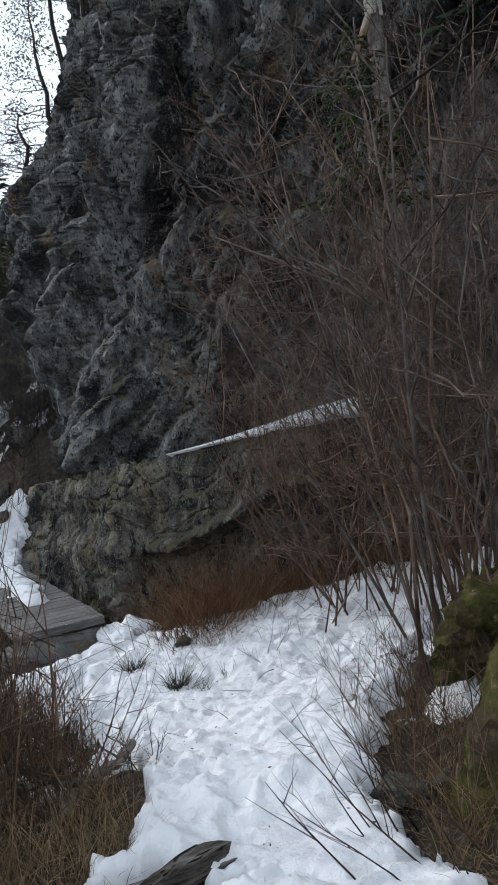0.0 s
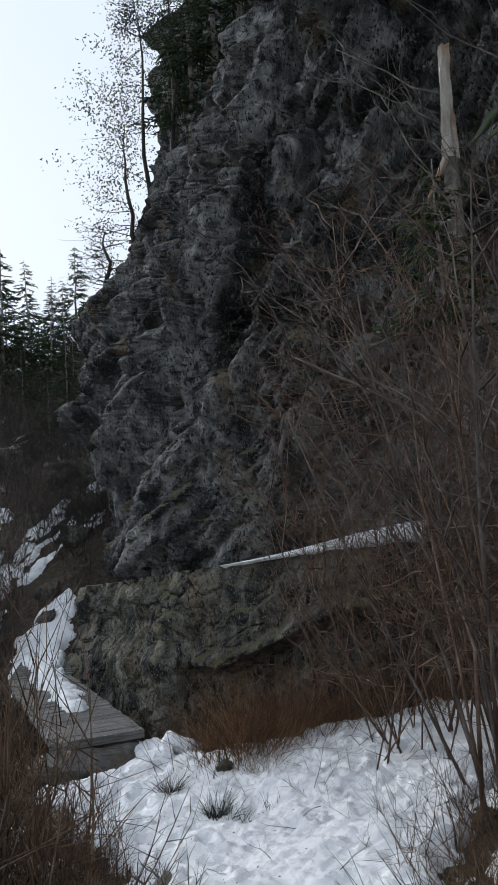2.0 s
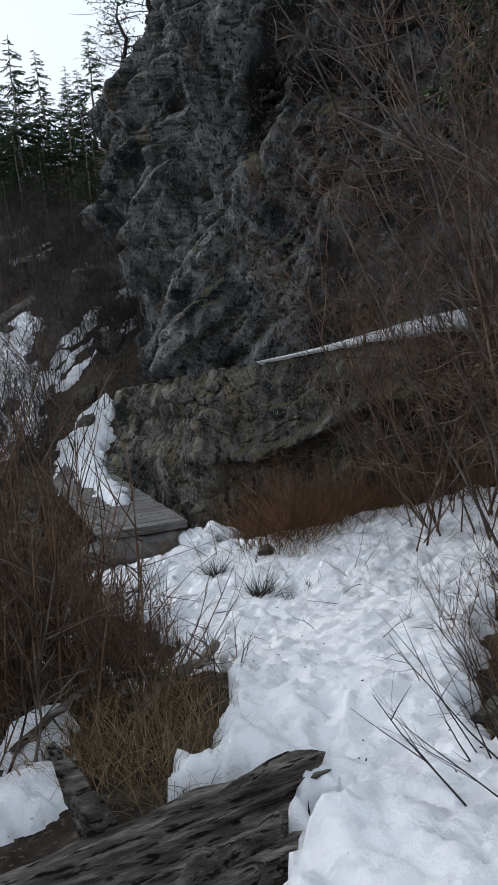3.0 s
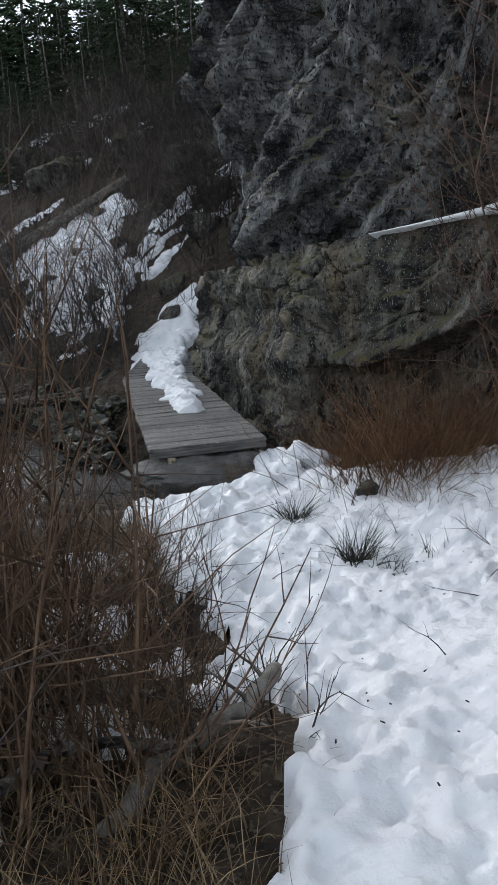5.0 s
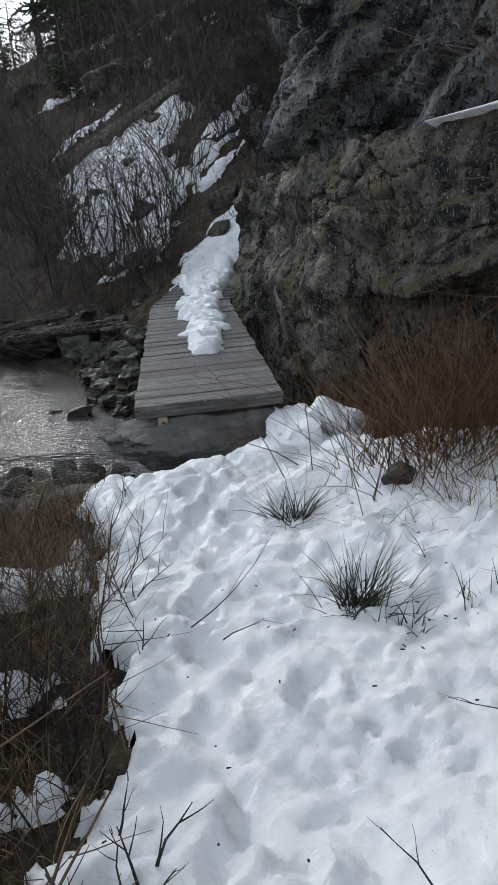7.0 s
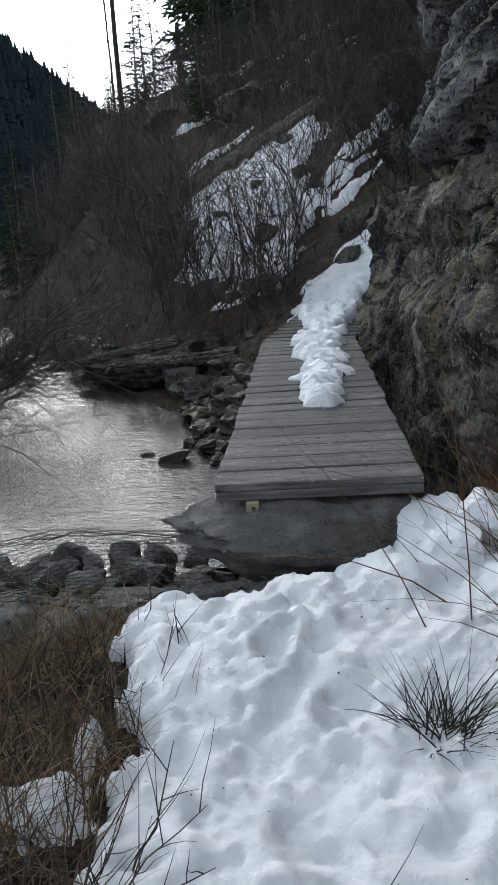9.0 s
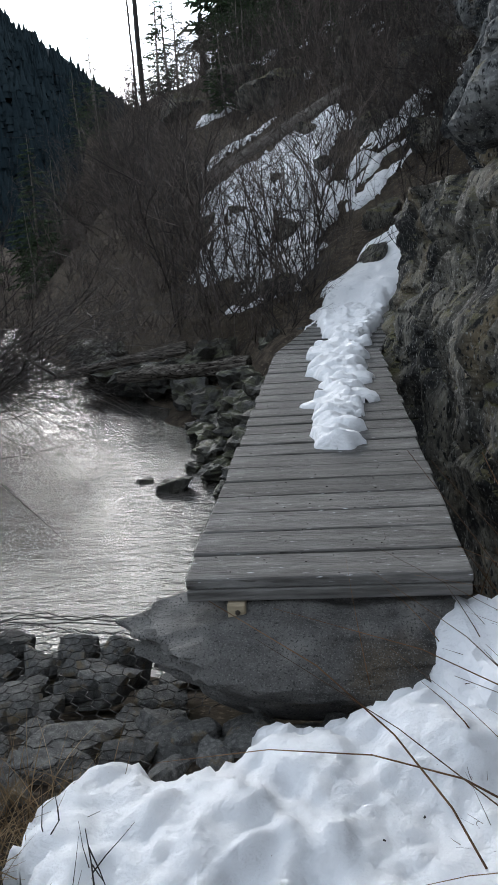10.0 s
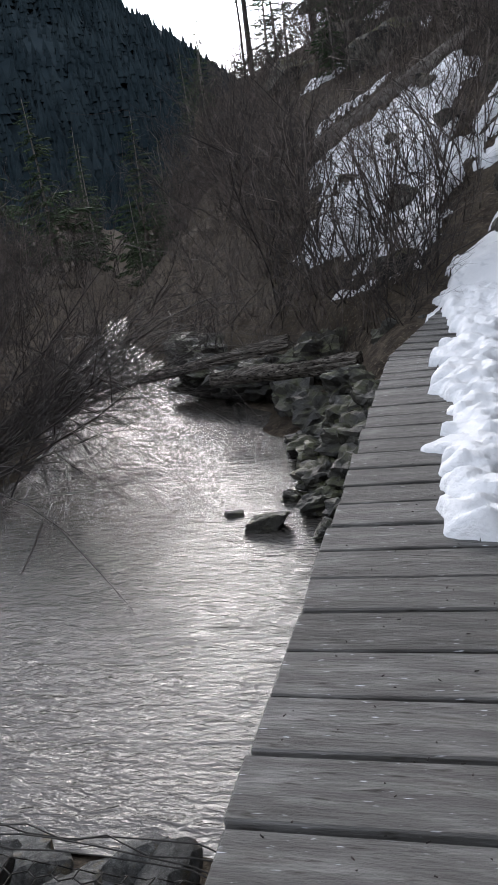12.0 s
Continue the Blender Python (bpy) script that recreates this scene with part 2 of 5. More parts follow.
# ---- numeric noise ----
def hash3(i, j, k, seed=0):
    h = (i.astype(np.int64) * 374761393 + j.astype(np.int64) * 668265263 + k.astype(np.int64) * 2147483647 + seed * 1274126177) & 0xFFFFFFFF
    h = ((h ^ (h >> 13)) * 1274126177) & 0xFFFFFFFF
    h = ((h ^ (h >> 16)) * 2246822519) & 0xFFFFFFFF
    return ((h ^ (h >> 15)) & 0xFFFFFF) / float(0xFFFFFF)


def vnoise(x, y, z, seed=0):
    """Smooth value noise, -1 to 1."""
    i, j, k = np.floor(x), np.floor(y), np.floor(z)
    u, v, w = x - i, y - j, z - k
    u, v, w = (q * q * q * (q * (q * 6 - 15) + 10) for q in (u, v, w))
    r = 0
    for a in (0, 1):
        for b in (0, 1):
            for c in (0, 1):
                r = r + hash3(i + a, j + b, k + c, seed) * (u if a else 1 - u) * (v if b else 1 - v) * (w if c else 1 - w)
    return r * 2 - 1


def fbm(x, y, z=0.0, octaves=4, seed=0, gain=0.5):
    x, y, z = np.broadcast_arrays(np.asarray(x, float), np.asarray(y, float), np.asarray(z, float))
    r, a, f = 0, 1, 1.0
    for o in range(octaves):
        r = r + a * vnoise(x * f + 13.7 * o, y * f - 7.1 * o, z * f + 3.3 * o, seed + o)
        a, f = a * gain, f * 2.03
    return r


def facets(x, y, z, seed=0, tilt=0.9, round_off=0.55):
    """Blocky relief: the outermost of many tilted plates, with creases between them. Returns height and nearness to a crease."""
    i, j, k = np.floor(x), np.floor(y), np.floor(z)
    best, second = np.full(x.shape, -9.0), np.full(x.shape, -9.0)
    for a in (-1, 0, 1):
        for b in (-1, 0, 1):
            for c in (-1, 0, 1):
                I, J, K = i + a, j + b, k + c
                dx, dy, dz = x - I - hash3(I, J, K, seed), y - J - hash3(I, J, K, seed + 1), z - K - hash3(I, J, K, seed + 2)
                h = 0.9 * hash3(I, J, K, seed + 3) + 2 * tilt * (dx * (hash3(I, J, K, seed + 4) - 0.5) + dy * (hash3(I, J, K, seed + 5) - 0.5) + dz * (hash3(I, J, K, seed + 6) - 0.5))
                h = h - round_off * (dx * dx + dy * dy + dz * dz) - 4 * np.maximum(dx * dx + dy * dy + dz * dz - 1, 0)
                top = h > best
                second = np.where(top, best, np.maximum(second, h))
                best = np.where(top, h, best)
    return best - 0.45, best - second


def smooth(a, b, x):
    t = np.clip((np.asarray(x, float) - a) / (b - a), 0, 1)
    return t * t * (3 - 2 * t)


# ---- mesh helpers ----
def mesh_ob(name, verts, faces, material, soft=True):
    me = bpy.data.meshes.new(name)
    me.from_pydata(verts, [], faces)
    me.materials.append(material)
    if soft:
        me.polygons.foreach_set("use_smooth", [True] * len(me.polygons))
    return new(name, me)


def part(name, bm, material, parent=None, label="", soft=False):
    """Links a bmesh as one mesh object under a thing or a part."""
    me = bpy.data.meshes.new(name)
    bm.to_mesh(me)
    bm.free()
    me.materials.append(material)
    if soft:
        me.polygons.foreach_set("use_smooth", [True] * len(me.polygons))
    ob = new(name, me)
    ob.parent = parent
    return tagged(ob, label)


def grid_faces(rows, cols, keep=None):
    f = []
    for r in range(rows - 1):
        for c in range(cols - 1):
            if keep is None or keep[r, c]:
                a = r * cols + c
                f.append((a, a + 1, a + cols + 1, a + cols))
    return f


class Geo:
    """Collects tubes and blades into one mesh."""

    def __init__(self):
        self.v, self.f = [], []

    def tube(self, pts, radii, sides=3):
        base = len(self.v)
        up = Vector((0, 0, 1))
        n = len(pts)
        for k, p in enumerate(pts):
            d = (pts[min(k + 1, n - 1)] - pts[max(k - 1, 0)])
            d = d.normalized() if d.length > 1e-9 else up
            a = d.cross(up if abs(d.z) < 0.9 else Vector((1, 0, 0))).normalized()
            b = d.cross(a)
            for q in range(sides):
                t = 2 * math.pi * q / sides
                self.v.append(p + (a * math.cos(t) + b * math.sin(t)) * radii[k])
        for k in range(n - 1):
            for q in range(sides):
                r = (q + 1) % sides
                self.f.append((base + k * sides + q, base + k * sides + r, base + (k + 1) * sides + r, base + (k + 1) * sides + q))
        self.f.append(tuple(base + q for q in reversed(range(sides))))
        self.f.append(tuple(base + (n - 1) * sides + q for q in range(sides)))

    def blade(self, p, d, length, width, bend, segs=3):
        """A thin three-sided grass blade that bends over."""
        side = d.cross(Vector((0, 0, 1)))
        side = side.normalized() if side.length > 1e-6 else Vector((1, 0, 0))
        pts, q, dd = [p], p.copy(), d.copy()
        for k in range(segs):
            q = q + dd * (length / segs)
            dd = (dd + bend / segs).normalized()
            pts.append(q.copy())
        self.tube(pts, [width * (1 - 0.85 * k / segs) for k in range(segs + 1)], 3)

    def ob(self, name, material, parent=None, label=""):
        o = mesh_ob(name, self.v, self.f, material)
        o.parent = parent
        return tagged(o, label)


def rvec(rng, k=1.0):
    return Vector((rng.gauss(0, k), rng.gauss(0, k), rng.gauss(0, k)))


FOOT = [Vector((0, 0, 0))]


def in_way(p):
    """True in the walker's corridor."""
    q = p + FOOT[0]
    if not (-11.5 < q.y < 1 and q.z < 3.4):
        return False
    c = float(np.interp(q.y, [-11, -9.6, -7.5, -5.9, -1], [-1.9, -1.65, -0.9, -0.15, 0.05]))
    return -0.75 < q.x - c < (1.15 if q.y > -7 else 0.8) and q.z > 0.95


def branch(geo, rng, p, d, length, r0, depth, twist=0.16, lift=0.02, kids=5, spread=0.75, sides=3, shrink=0.55):
    """A crooked tapering limb with side limbs, down to fine twigs."""
    segs = 4 if depth else 3
    pts, rad, q, dd = [p.copy()], [r0], p.copy(), d.normalized()
    for k in range(segs):
        dd = (dd + rvec(rng, twist) + Vector((0, 0, lift))).normalized()
        q = q + dd * (length / segs)
        pts.append(q.copy())
        rad.append(r0 * (1 - 0.75 * (k + 1) / segs))
    if any(in_way(q) for q in pts[1:]):
        return
    geo.tube(pts, rad, sides)
    if depth <= 0:
        return
    for c in range(kids):
        t = 0.25 + 0.75 * (c + rng.random()) / kids
        k = min(int(t * segs), segs - 1)
        f = t * segs - k
        at = pts[k].lerp(pts[k + 1], min(f, 1))
        axis = (pts[k + 1] - pts[k]).normalized()
        nd = (axis + rvec(rng, spread)).normalized()
        branch(geo, rng, at, nd, length * shrink * rng.uniform(0.6, 1.1), max(r0 * 0.45, 0.0011), depth - 1, twist * 1.1, lift, max(2, kids - 1), spread, 3, shrink)


def icosphere(sub):
    bm = bmesh.new()
    bmesh.ops.create_icosphere(bm, subdivisions=sub, radius=1.0)
    v = np.array([x.co[:] for x in bm.verts])
    f = [tuple(q.index for q in p.verts) for p in bm.faces]
    bm.free()
    return v, f


ICO = {k: icosphere(k) for k in (2, 3, 4, 5)}


def rock_shape(seed, size, sub=3, cuts=14, rough=0.05, flat=1.0):
    """A stone: a sphere cut by random planes, with noise."""
    rs = np.random.RandomState(seed)
    v, f = ICO[sub]
    axes = np.concatenate([np.eye(3), -np.eye(3)]) + rs.normal(size=(6, 3)) * 0.22
    nrm = np.concatenate([axes, rs.normal(size=(cuts - 6, 3))])
    nrm /= np.linalg.norm(nrm, axis=1)[:, None]
    d = np.r_[rs.uniform(0.6, 0.85, 6), rs.uniform(0.7, 0.95, cuts - 6)]
    dots = v @ nrm.T
    r = np.min(np.where(dots > 0.05, d / np.maximum(dots, 0.05), 9), axis=1)
    p = v * r[:, None]
    p = p + v * (rough * fbm(v[:, 0] * 3 + seed, v[:, 1] * 3, v[:, 2] * 3, 4, seed))[:, None]
    return p * np.array(size), f


def rock(name, seed, place, size, material, turn=(0, 0, 0), sub=3, cuts=14, rough=0.05, label="", category="rock", group="", parent=None):
    p, f = rock_shape(seed, size, sub, cuts, rough)
    o = mesh_ob(name, p.tolist(), f, material, soft=False)
    o.matrix_world = pose(*place, *turn)
    if parent:
        o.parent = parent
    return tagged(o, label, "" if parent else category, group)


# ---- the lie of the land ----
RIVER = [(-40, -20, 2.3), (-24, -9, 2.2), (-13, -0.5, 2.2), (-7.0, 3.4, 2.2), (-2.8, 5.1, 2.5), (-3.6, 6.8, 2.2), (-4.2, 8.8, 2.1), (-5.9, 12.0, 1.5), (-9.3, 19, 0.8), (-12.4, 27, 0.45), (-18, 45, 0.5), (-34, 90, 0.6)]
WATER = -1.42


def river_gap(x, y):
    """Metres from the water's edge, negative in the river."""
    best = np.full(np.shape(x), 1e9)
    for (ax, ay, aw), (bx, by, bw) in zip(RIVER, RIVER[1:]):
        t = np.clip(((x - ax) * (bx - ax) + (y - ay) * (by - ay)) / ((bx - ax) ** 2 + (by - ay) ** 2), 0, 1)
        d = np.hypot(x - ax - t * (bx - ax), y - ay - t * (by - ay)) - (aw + t * (bw - aw))
        best = np.minimum(best, d)
    return best + 0.25 * fbm(x * 0.9, y * 0.9, 0, 3, 5)


PROFILE_Y = [-60, -30, -14, -10.5, -8.5, -7, -5, -4.3, -3, -2, -1, -0.5, 0.3, 0.8, 2, 5.4, 6.5, 7.4, 9, 12, 14]
PROFILE_Z = [3.0, 2.0, 1.0, 0.62, 0.36, 0.08, -0.1, -0.3, -0.32, -0.4, -0.43, -0.5, -0.85, -1.1, -1.6, -1.6, -1.0, -0.35, 0.0, 0.55, 0.9]


def land(x, y, fine=True):
    """Height of the bare ground."""
    x, y = np.broadcast_arrays(np.asarray(x, float), np.asarray(y, float))
    near = np.interp(y, PROFILE_Y, PROFILE_Z)
    near = near + 0.16 * np.clip(x - 0.9, 0, 6) * smooth(1.5, -1.5, y)
    near = near + 0.35 * smooth(0.3, 1.6, x - np.interp(y, [-11, -8.2, -6.6, -5.6, -3.9, -2], [-0.9, 0.0, 0.6, 1.3, 2.8, 6])) * smooth(-3.2, -4.5, y)
    near = near + 0.45 * smooth(0.7, 1.15, x) * smooth(2.6, 0.6, y) * smooth(-0.7, 0.3, y)
    near = near + 0.13 * smooth(0.05, 0.4, x) * smooth(-1.2, -0.5, y) * smooth(0.6, 0.1, y) * smooth(1.6, 0.9, x)
    near = near - 0.12 * np.clip(-1.4 - x, 0, 4)
    ys = np.where(y > 55, 55 + 0.12 * (y - 55), y)
    hill = -0.5 + 0.45 * (x + 2) + 0.35 * (ys - 11.5)
    hill = np.minimum(hill, 26 + 0.02 * hill)
    valley = -1.0 + 0.012 * np.clip(y, 0, 200) + 0.35 * smooth(0, 12, -x - 8)
    far = np.log(np.exp(np.clip((hill - valley) * 1.6, -30, 60)) + 1) / 1.6 + valley
    k = smooth(8.0, 13.0, y)
    z = near * (1 - k) + far * k
    g = river_gap(x, y)
    bank = WATER + 0.12 + np.where(g > 0, 0.95 * g, 0.35 * np.maximum(g, -1.2))
    z = np.where(g < 4, np.minimum(z, bank), z)
    if fine:
        z = z + 0.05 * fbm(x * 1.3, y * 1.3, 0, 4, 3) * smooth(-1.0, 0.6, g) + 0.35 * fbm(x * 0.35, y * 0.35, 0, 3, 9) * smooth(10, 16, y) * smooth(0.2, 2, g)
    return z


def land_at(x, y):
    return float(land(np.array([x]), np.array([y]))[0])


def spread_axis(lo, hi, fine_lo, fine_hi, step, grow=1.09):
    a = list(np.arange(fine_lo, fine_hi + step, step))
    s = step
    while a[-1] < hi:
        s *= grow
        a.append(a[-1] + s)
    s = step
    while a[0] > lo:
        s *= grow
        a.insert(0, a[0] - s)
    return np.array(a)


gx, gy = spread_axis(-500, 500, -5, 4, 0.11), spread_axis(-300, 900, -9, 14, 0.13)
GX, GY = np.meshgrid(gx, gy)
GZ = land(GX, GY)
ground = mesh_ob("ground", np.stack([GX, GY, GZ], -1).reshape(-1, 3).tolist(), grid_faces(len(gy), len(gx)), M_SOIL)
tagged(ground, "brown leaf-littered ground sloping to the river", "ground", kind="structure")

# river
wx, wy = spread_axis(-60, 6, -6, 2, 0.5), spread_axis(-40, 110, -4, 14, 0.5)
WX, WY = np.meshgrid(wx, wy)
wg = river_gap(WX, WY)
wk = (wg[:-1, :-1] < 1.5)
water = mesh_ob("water", np.stack([WX, WY, np.full(WX.shape, WATER)], -1).reshape(-1, 3).tolist(), grid_faces(len(wy), len(wx), wk), M_WATER)
tagged(water, "rippled shallow river reflecting the pale sky", "river", kind="structure")


# ---- snow ----
def inside(x, y, poly):
    """Signed distance to a plan outline, positive within."""
    d = np.full(np.shape(x), 1e9)
    s = np.zeros(np.shape(x), bool)
    n = len(poly)
    for k in range(n):
        (ax, ay), (bx, by) = poly[k], poly[(k + 1) % n]
        t = np.clip(((x - ax) * (bx - ax) + (y - ay) * (by - ay)) / ((bx - ax) ** 2 + (by - ay) ** 2 + 1e-12), 0, 1)
        d = np.minimum(d, np.hypot(x - ax - t * (bx - ax), y - ay - t * (by - ay)))
        hit = ((ay > y) != (by > y)) & (x < (bx - ax) * (y - ay) / (by - ay + 1e-12) + ax)
        s ^= hit
    return np.where(s, d, -d)


def snow_sheet(name, box, step, depth, label, base=None, lip=0.16):
    """A blanket over the ground; depth(x, y) gives how far inside its edge a place lies and how thick it is there."""
    xs, ys = np.arange(box[0], box[2], step), np.arange(box[1], box[3], step)
    X, Y = np.meshgrid(xs, ys)
    d, thick = depth(X, Y)
    rise = np.sqrt(np.clip(d / lip, 0, 1) * (2 - np.clip(d / lip, 0, 1)))
    b = land(X, Y) if base is None else base(X, Y)
    Zs = b - 0.05 + (thick + 0.05) * rise
    Zs = Zs - 0.14 * np.clip(-d / (1.2 * step), 0, 1)
    keep = (d > -step * 1.5)
    cell = keep[:-1, :-1] & keep[1:, :-1] & keep[:-1, 1:] & keep[1:, 1:]
    idx = -np.ones(X.shape, int)
    used = np.zeros(X.shape, bool)
    for a, c in ((0, 0), (0, 1), (1, 0), (1, 1)):
        used[a:used.shape[0] - 1 + a, c:used.shape[1] - 1 + c] |= cell
    idx[used] = np.arange(used.sum())
    verts = np.stack([X[used], Y[used], Zs[used]], -1)
    r, c = np.nonzero(cell)
    faces = np.stack([idx[r, c], idx[r, c + 1], idx[r + 1, c + 1], idx[r + 1, c]], -1)
    o = mesh_ob(name, verts.tolist(), faces.tolist(), M_SNOW)
    return tagged(o, label, "snow", kind="structure")


TRAIL = [(-0.9, -1.35), (-0.95, -0.98), (-0.74, -0.74), (-0.52, -0.82), (-0.38, -0.58), (-0.1, -0.5), (0.1, -0.45), (0.18, -0.42), (0.2, -0.15), (0.45, -0.02), (0.72, -0.02), (0.95, -0.45), (1.3, -0.75), (1.75, -1.0),
         (2.3, -1.3), (3.2, -1.9), (4.6, -3.0), (4.2, -4.2), (2.9, -4.4), (2.0, -5.0), (1.35, -5.6), (0.85, -6.15), (0.45, -6.65), (0.25, -7.3), (0.0, -8.0), (-0.2, -8.6), (-0.4, -10), (-0.9, -12.5), (-3.2, -12.5), (-2.9, -9.5),
         (-1.75, -8.7), (-1.15, -7.95), (-0.72, -7.4), (-0.9, -6.75), (-1.2, -6.7), (-1.0, -6.35), (-0.75, -6.1), (-0.6, -5.5), (-0.42, -5.2), (-0.36, -4.95), (-0.5, -4.65), (-0.74, -4.35), (-0.5, -3.85), (-0.62, -3.3), (-0.72, -2.9), (-0.8, -2.3)]
STEPS = []
rs = random.Random(4)
for k in range(78):
    yy = -9.8 + 0.118 * k
    cx = np.interp(yy, [-10, -8, -6.5, -5, -3, -1.2], [-1.7, -1.0, -0.45, -0.2, -0.12, -0.15])
    STEPS.append((cx + (0.12 if k % 2 else -0.12) + rs.gauss(0, 0.11), yy + rs.gauss(0, 0.08), rs.uniform(0.02, 0.055), rs.uniform(-0.5, 0.5)))


def trail_depth(x, y):
    d = inside(x, y, TRAIL) + 0.1 * fbm(x * 4.2, y * 4.2, 0, 4, 21, 0.65)
    x, y = x + 0.04 * fbm(x * 5, y * 5, 0, 2, 35), y + 0.04 * fbm(x * 5, y * 5, 0, 2, 36)
    t = 0.16 + 0.05 * fbm(x * 0.9, y * 0.9, 0, 3, 31) + 0.02 * fbm(x * 4.2, y * 4.2, 0, 3, 32) + 0.022 * fbm(x * 9, y * 9, 0, 4, 33, 0.7) + 0.007 * fbm(x * 26, y * 26, 0, 2, 34)
    for sx, sy, dep, tw in STEPS:
        u = (x - sx) * math.cos(tw) + (y - sy) * math.sin(tw)
        v = -(x - sx) * math.sin(tw) + (y - sy) * math.cos(tw)
        q = (u / 0.07) ** 2 + (v / 0.13) ** 2
        t = t - dep * np.exp(-q * q * 0.7) + 0.01 * np.exp(-((np.sqrt(q) - 1.5) ** 2) * 6)
    return d, np.maximum(t, 0.03)


trail = snow_sheet("snow_trail", (-3.4, -12.6, 4.8, 0.3), 0.025, trail_depth, "trampled white snow with footprints on the trail", lip=0.15)


def blob_sheet(name, spots, step, thick, label, seed, rough=0.12, lip=0.2):
    """Snow patches round the places given: (x, y, radius along x, along y, turn)."""
    bx = [min(s[0] - 1.4 * max(s[2], s[3]) for s in spots), min(s[1] - 1.4 * max(s[2], s[3]) for s in spots), max(s[0] + 1.4 * max(s[2], s[3]) for s in spots), max(s[1] + 1.4 * max(s[2], s[3]) for s in spots)]

    def depth(x, y):
        d = np.full(x.shape, -9.0)
        for px, py, rx, ry, tw in spots:
            c, s = math.cos(radians(tw)), math.sin(radians(tw))
            u, v = (x - px) * c + (y - py) * s, -(x - px) * s + (y - py) * c
            d = np.maximum(d, (1 - np.sqrt((u / rx) ** 2 + (v / ry) ** 2)) * min(rx, ry))
        d = d + rough * fbm(x * 1.2 / max(rough * 4, 0.2), y * 1.2 / max(rough * 4, 0.2), 0, 5, seed, 0.7)
        return d, thick * (1 + 0.5 * fbm(x * 2.2, y * 2.2, 0, 3, seed + 1))

    return snow_sheet(name, bx, step, depth, label, lip=lip)


blob_sheet("snow_patch", [(-2.25, -6.2, 0.75, 0.4, 10), (-1.22, -4.82, 0.36, 0.22, 0), (-1.75, -5.5, 0.3, 0.2, 30), (-2.6, -4.7, 0.5, 0.3, 0), (-1.25, -3.4, 0.55, 0.18, 12), (-1.35, -2.35, 0.55, 0.2, 10), (-1.2, -4.1, 0.35, 0.14, 15)], 0.03, 0.15, "thin snow patches between the bushes", 61, 0.07, 0.3)
blob_sheet("snow_bank", [(0.9, -7.4, 0.5, 0.3, 60), (1.9, -6.2, 0.6, 0.4, 0), (2.6, -5.2, 0.7, 0.4, 0), (0.35, -8.6, 0.4, 0.3, 40)], 0.05, 0.06, "old snow left among roots and mossy stones", 71, 0.15)

# path beyond the boardwalk, and the white chute on the slope
PATH_FAR = [(0.0, 7.9, 0.42, 0.7, -8), (0.38, 9.2, 0.6, 1.1, -10), (0.72, 10.5, 0.72, 1.0, -15), (1.2, 11.6, 0.55, 0.8, -30)]
blob_sheet("snow_path", PATH_FAR, 0.05, 0.18, "snow-covered path climbing past the rock", 81, 0.08)
CHUTE = [(-0.55, 13.0, 0.8, 1.5, 0), (-0.85, 15.3, 1.15, 1.8, 0), (-1.3, 17.8, 1.7, 2.1, 0), (-1.5, 20.4, 1.9, 2.0, 0), (-0.6, 21.9, 1.4, 1.5, 0), (-2.5, 21.6, 1.1, 1.3, 0), (-2.3, 15.6, 0.7, 1.0, 20)]
blob_sheet("snow_chute", CHUTE, 0.1, 0.2, "bluish snow field on the slope below a fallen log", 91, 0.42, 0.35)
blob_sheet("snow_streak", [(1.15, 15.1, 0.85, 0.24, 42), (1.5, 16.3, 1.1, 0.26, 42), (0.9, 16.6, 0.6, 0.2, 40), (2.2, 18.4, 1.0, 0.26, 40)], 0.07, 0.16, "narrow snow streaks between rocks on the slope", 93, 0.16, 0.2)
blob_sheet("snow_ledge", [(2.6, 16.0, 1.1, 0.35, 38), (3.8, 19.0, 1.3, 0.4, 40), (2.3, 18.2, 0.9, 0.3, 35), (-2.6, 26, 0.9, 0.35, 30), (-1.0, 30, 1.2, 0.4, 30), (-4.5, 34, 1.2, 0.5, 20), (2.0, 32, 1.4, 0.5, 30), (1.0, 38, 1.6, 0.5, 25), (4.5, 27, 1.6, 0.5, 40), (-3.0, 41, 1.8, 0.6, 20)], 0.14, 0.14, "snow lying on ledges of the wooded slope", 101, 0.4, 0.3)
blob_sheet("snow_clump", [(-1.75, 11.5, 0.22, 0.16, 20), (-1.2, 11.7, 0.26, 0.13, 30), (-0.8, 11.4, 0.2, 0.13, 30)], 0.04, 0.1, "small heaps of snow under the bushes", 111, 0.08)


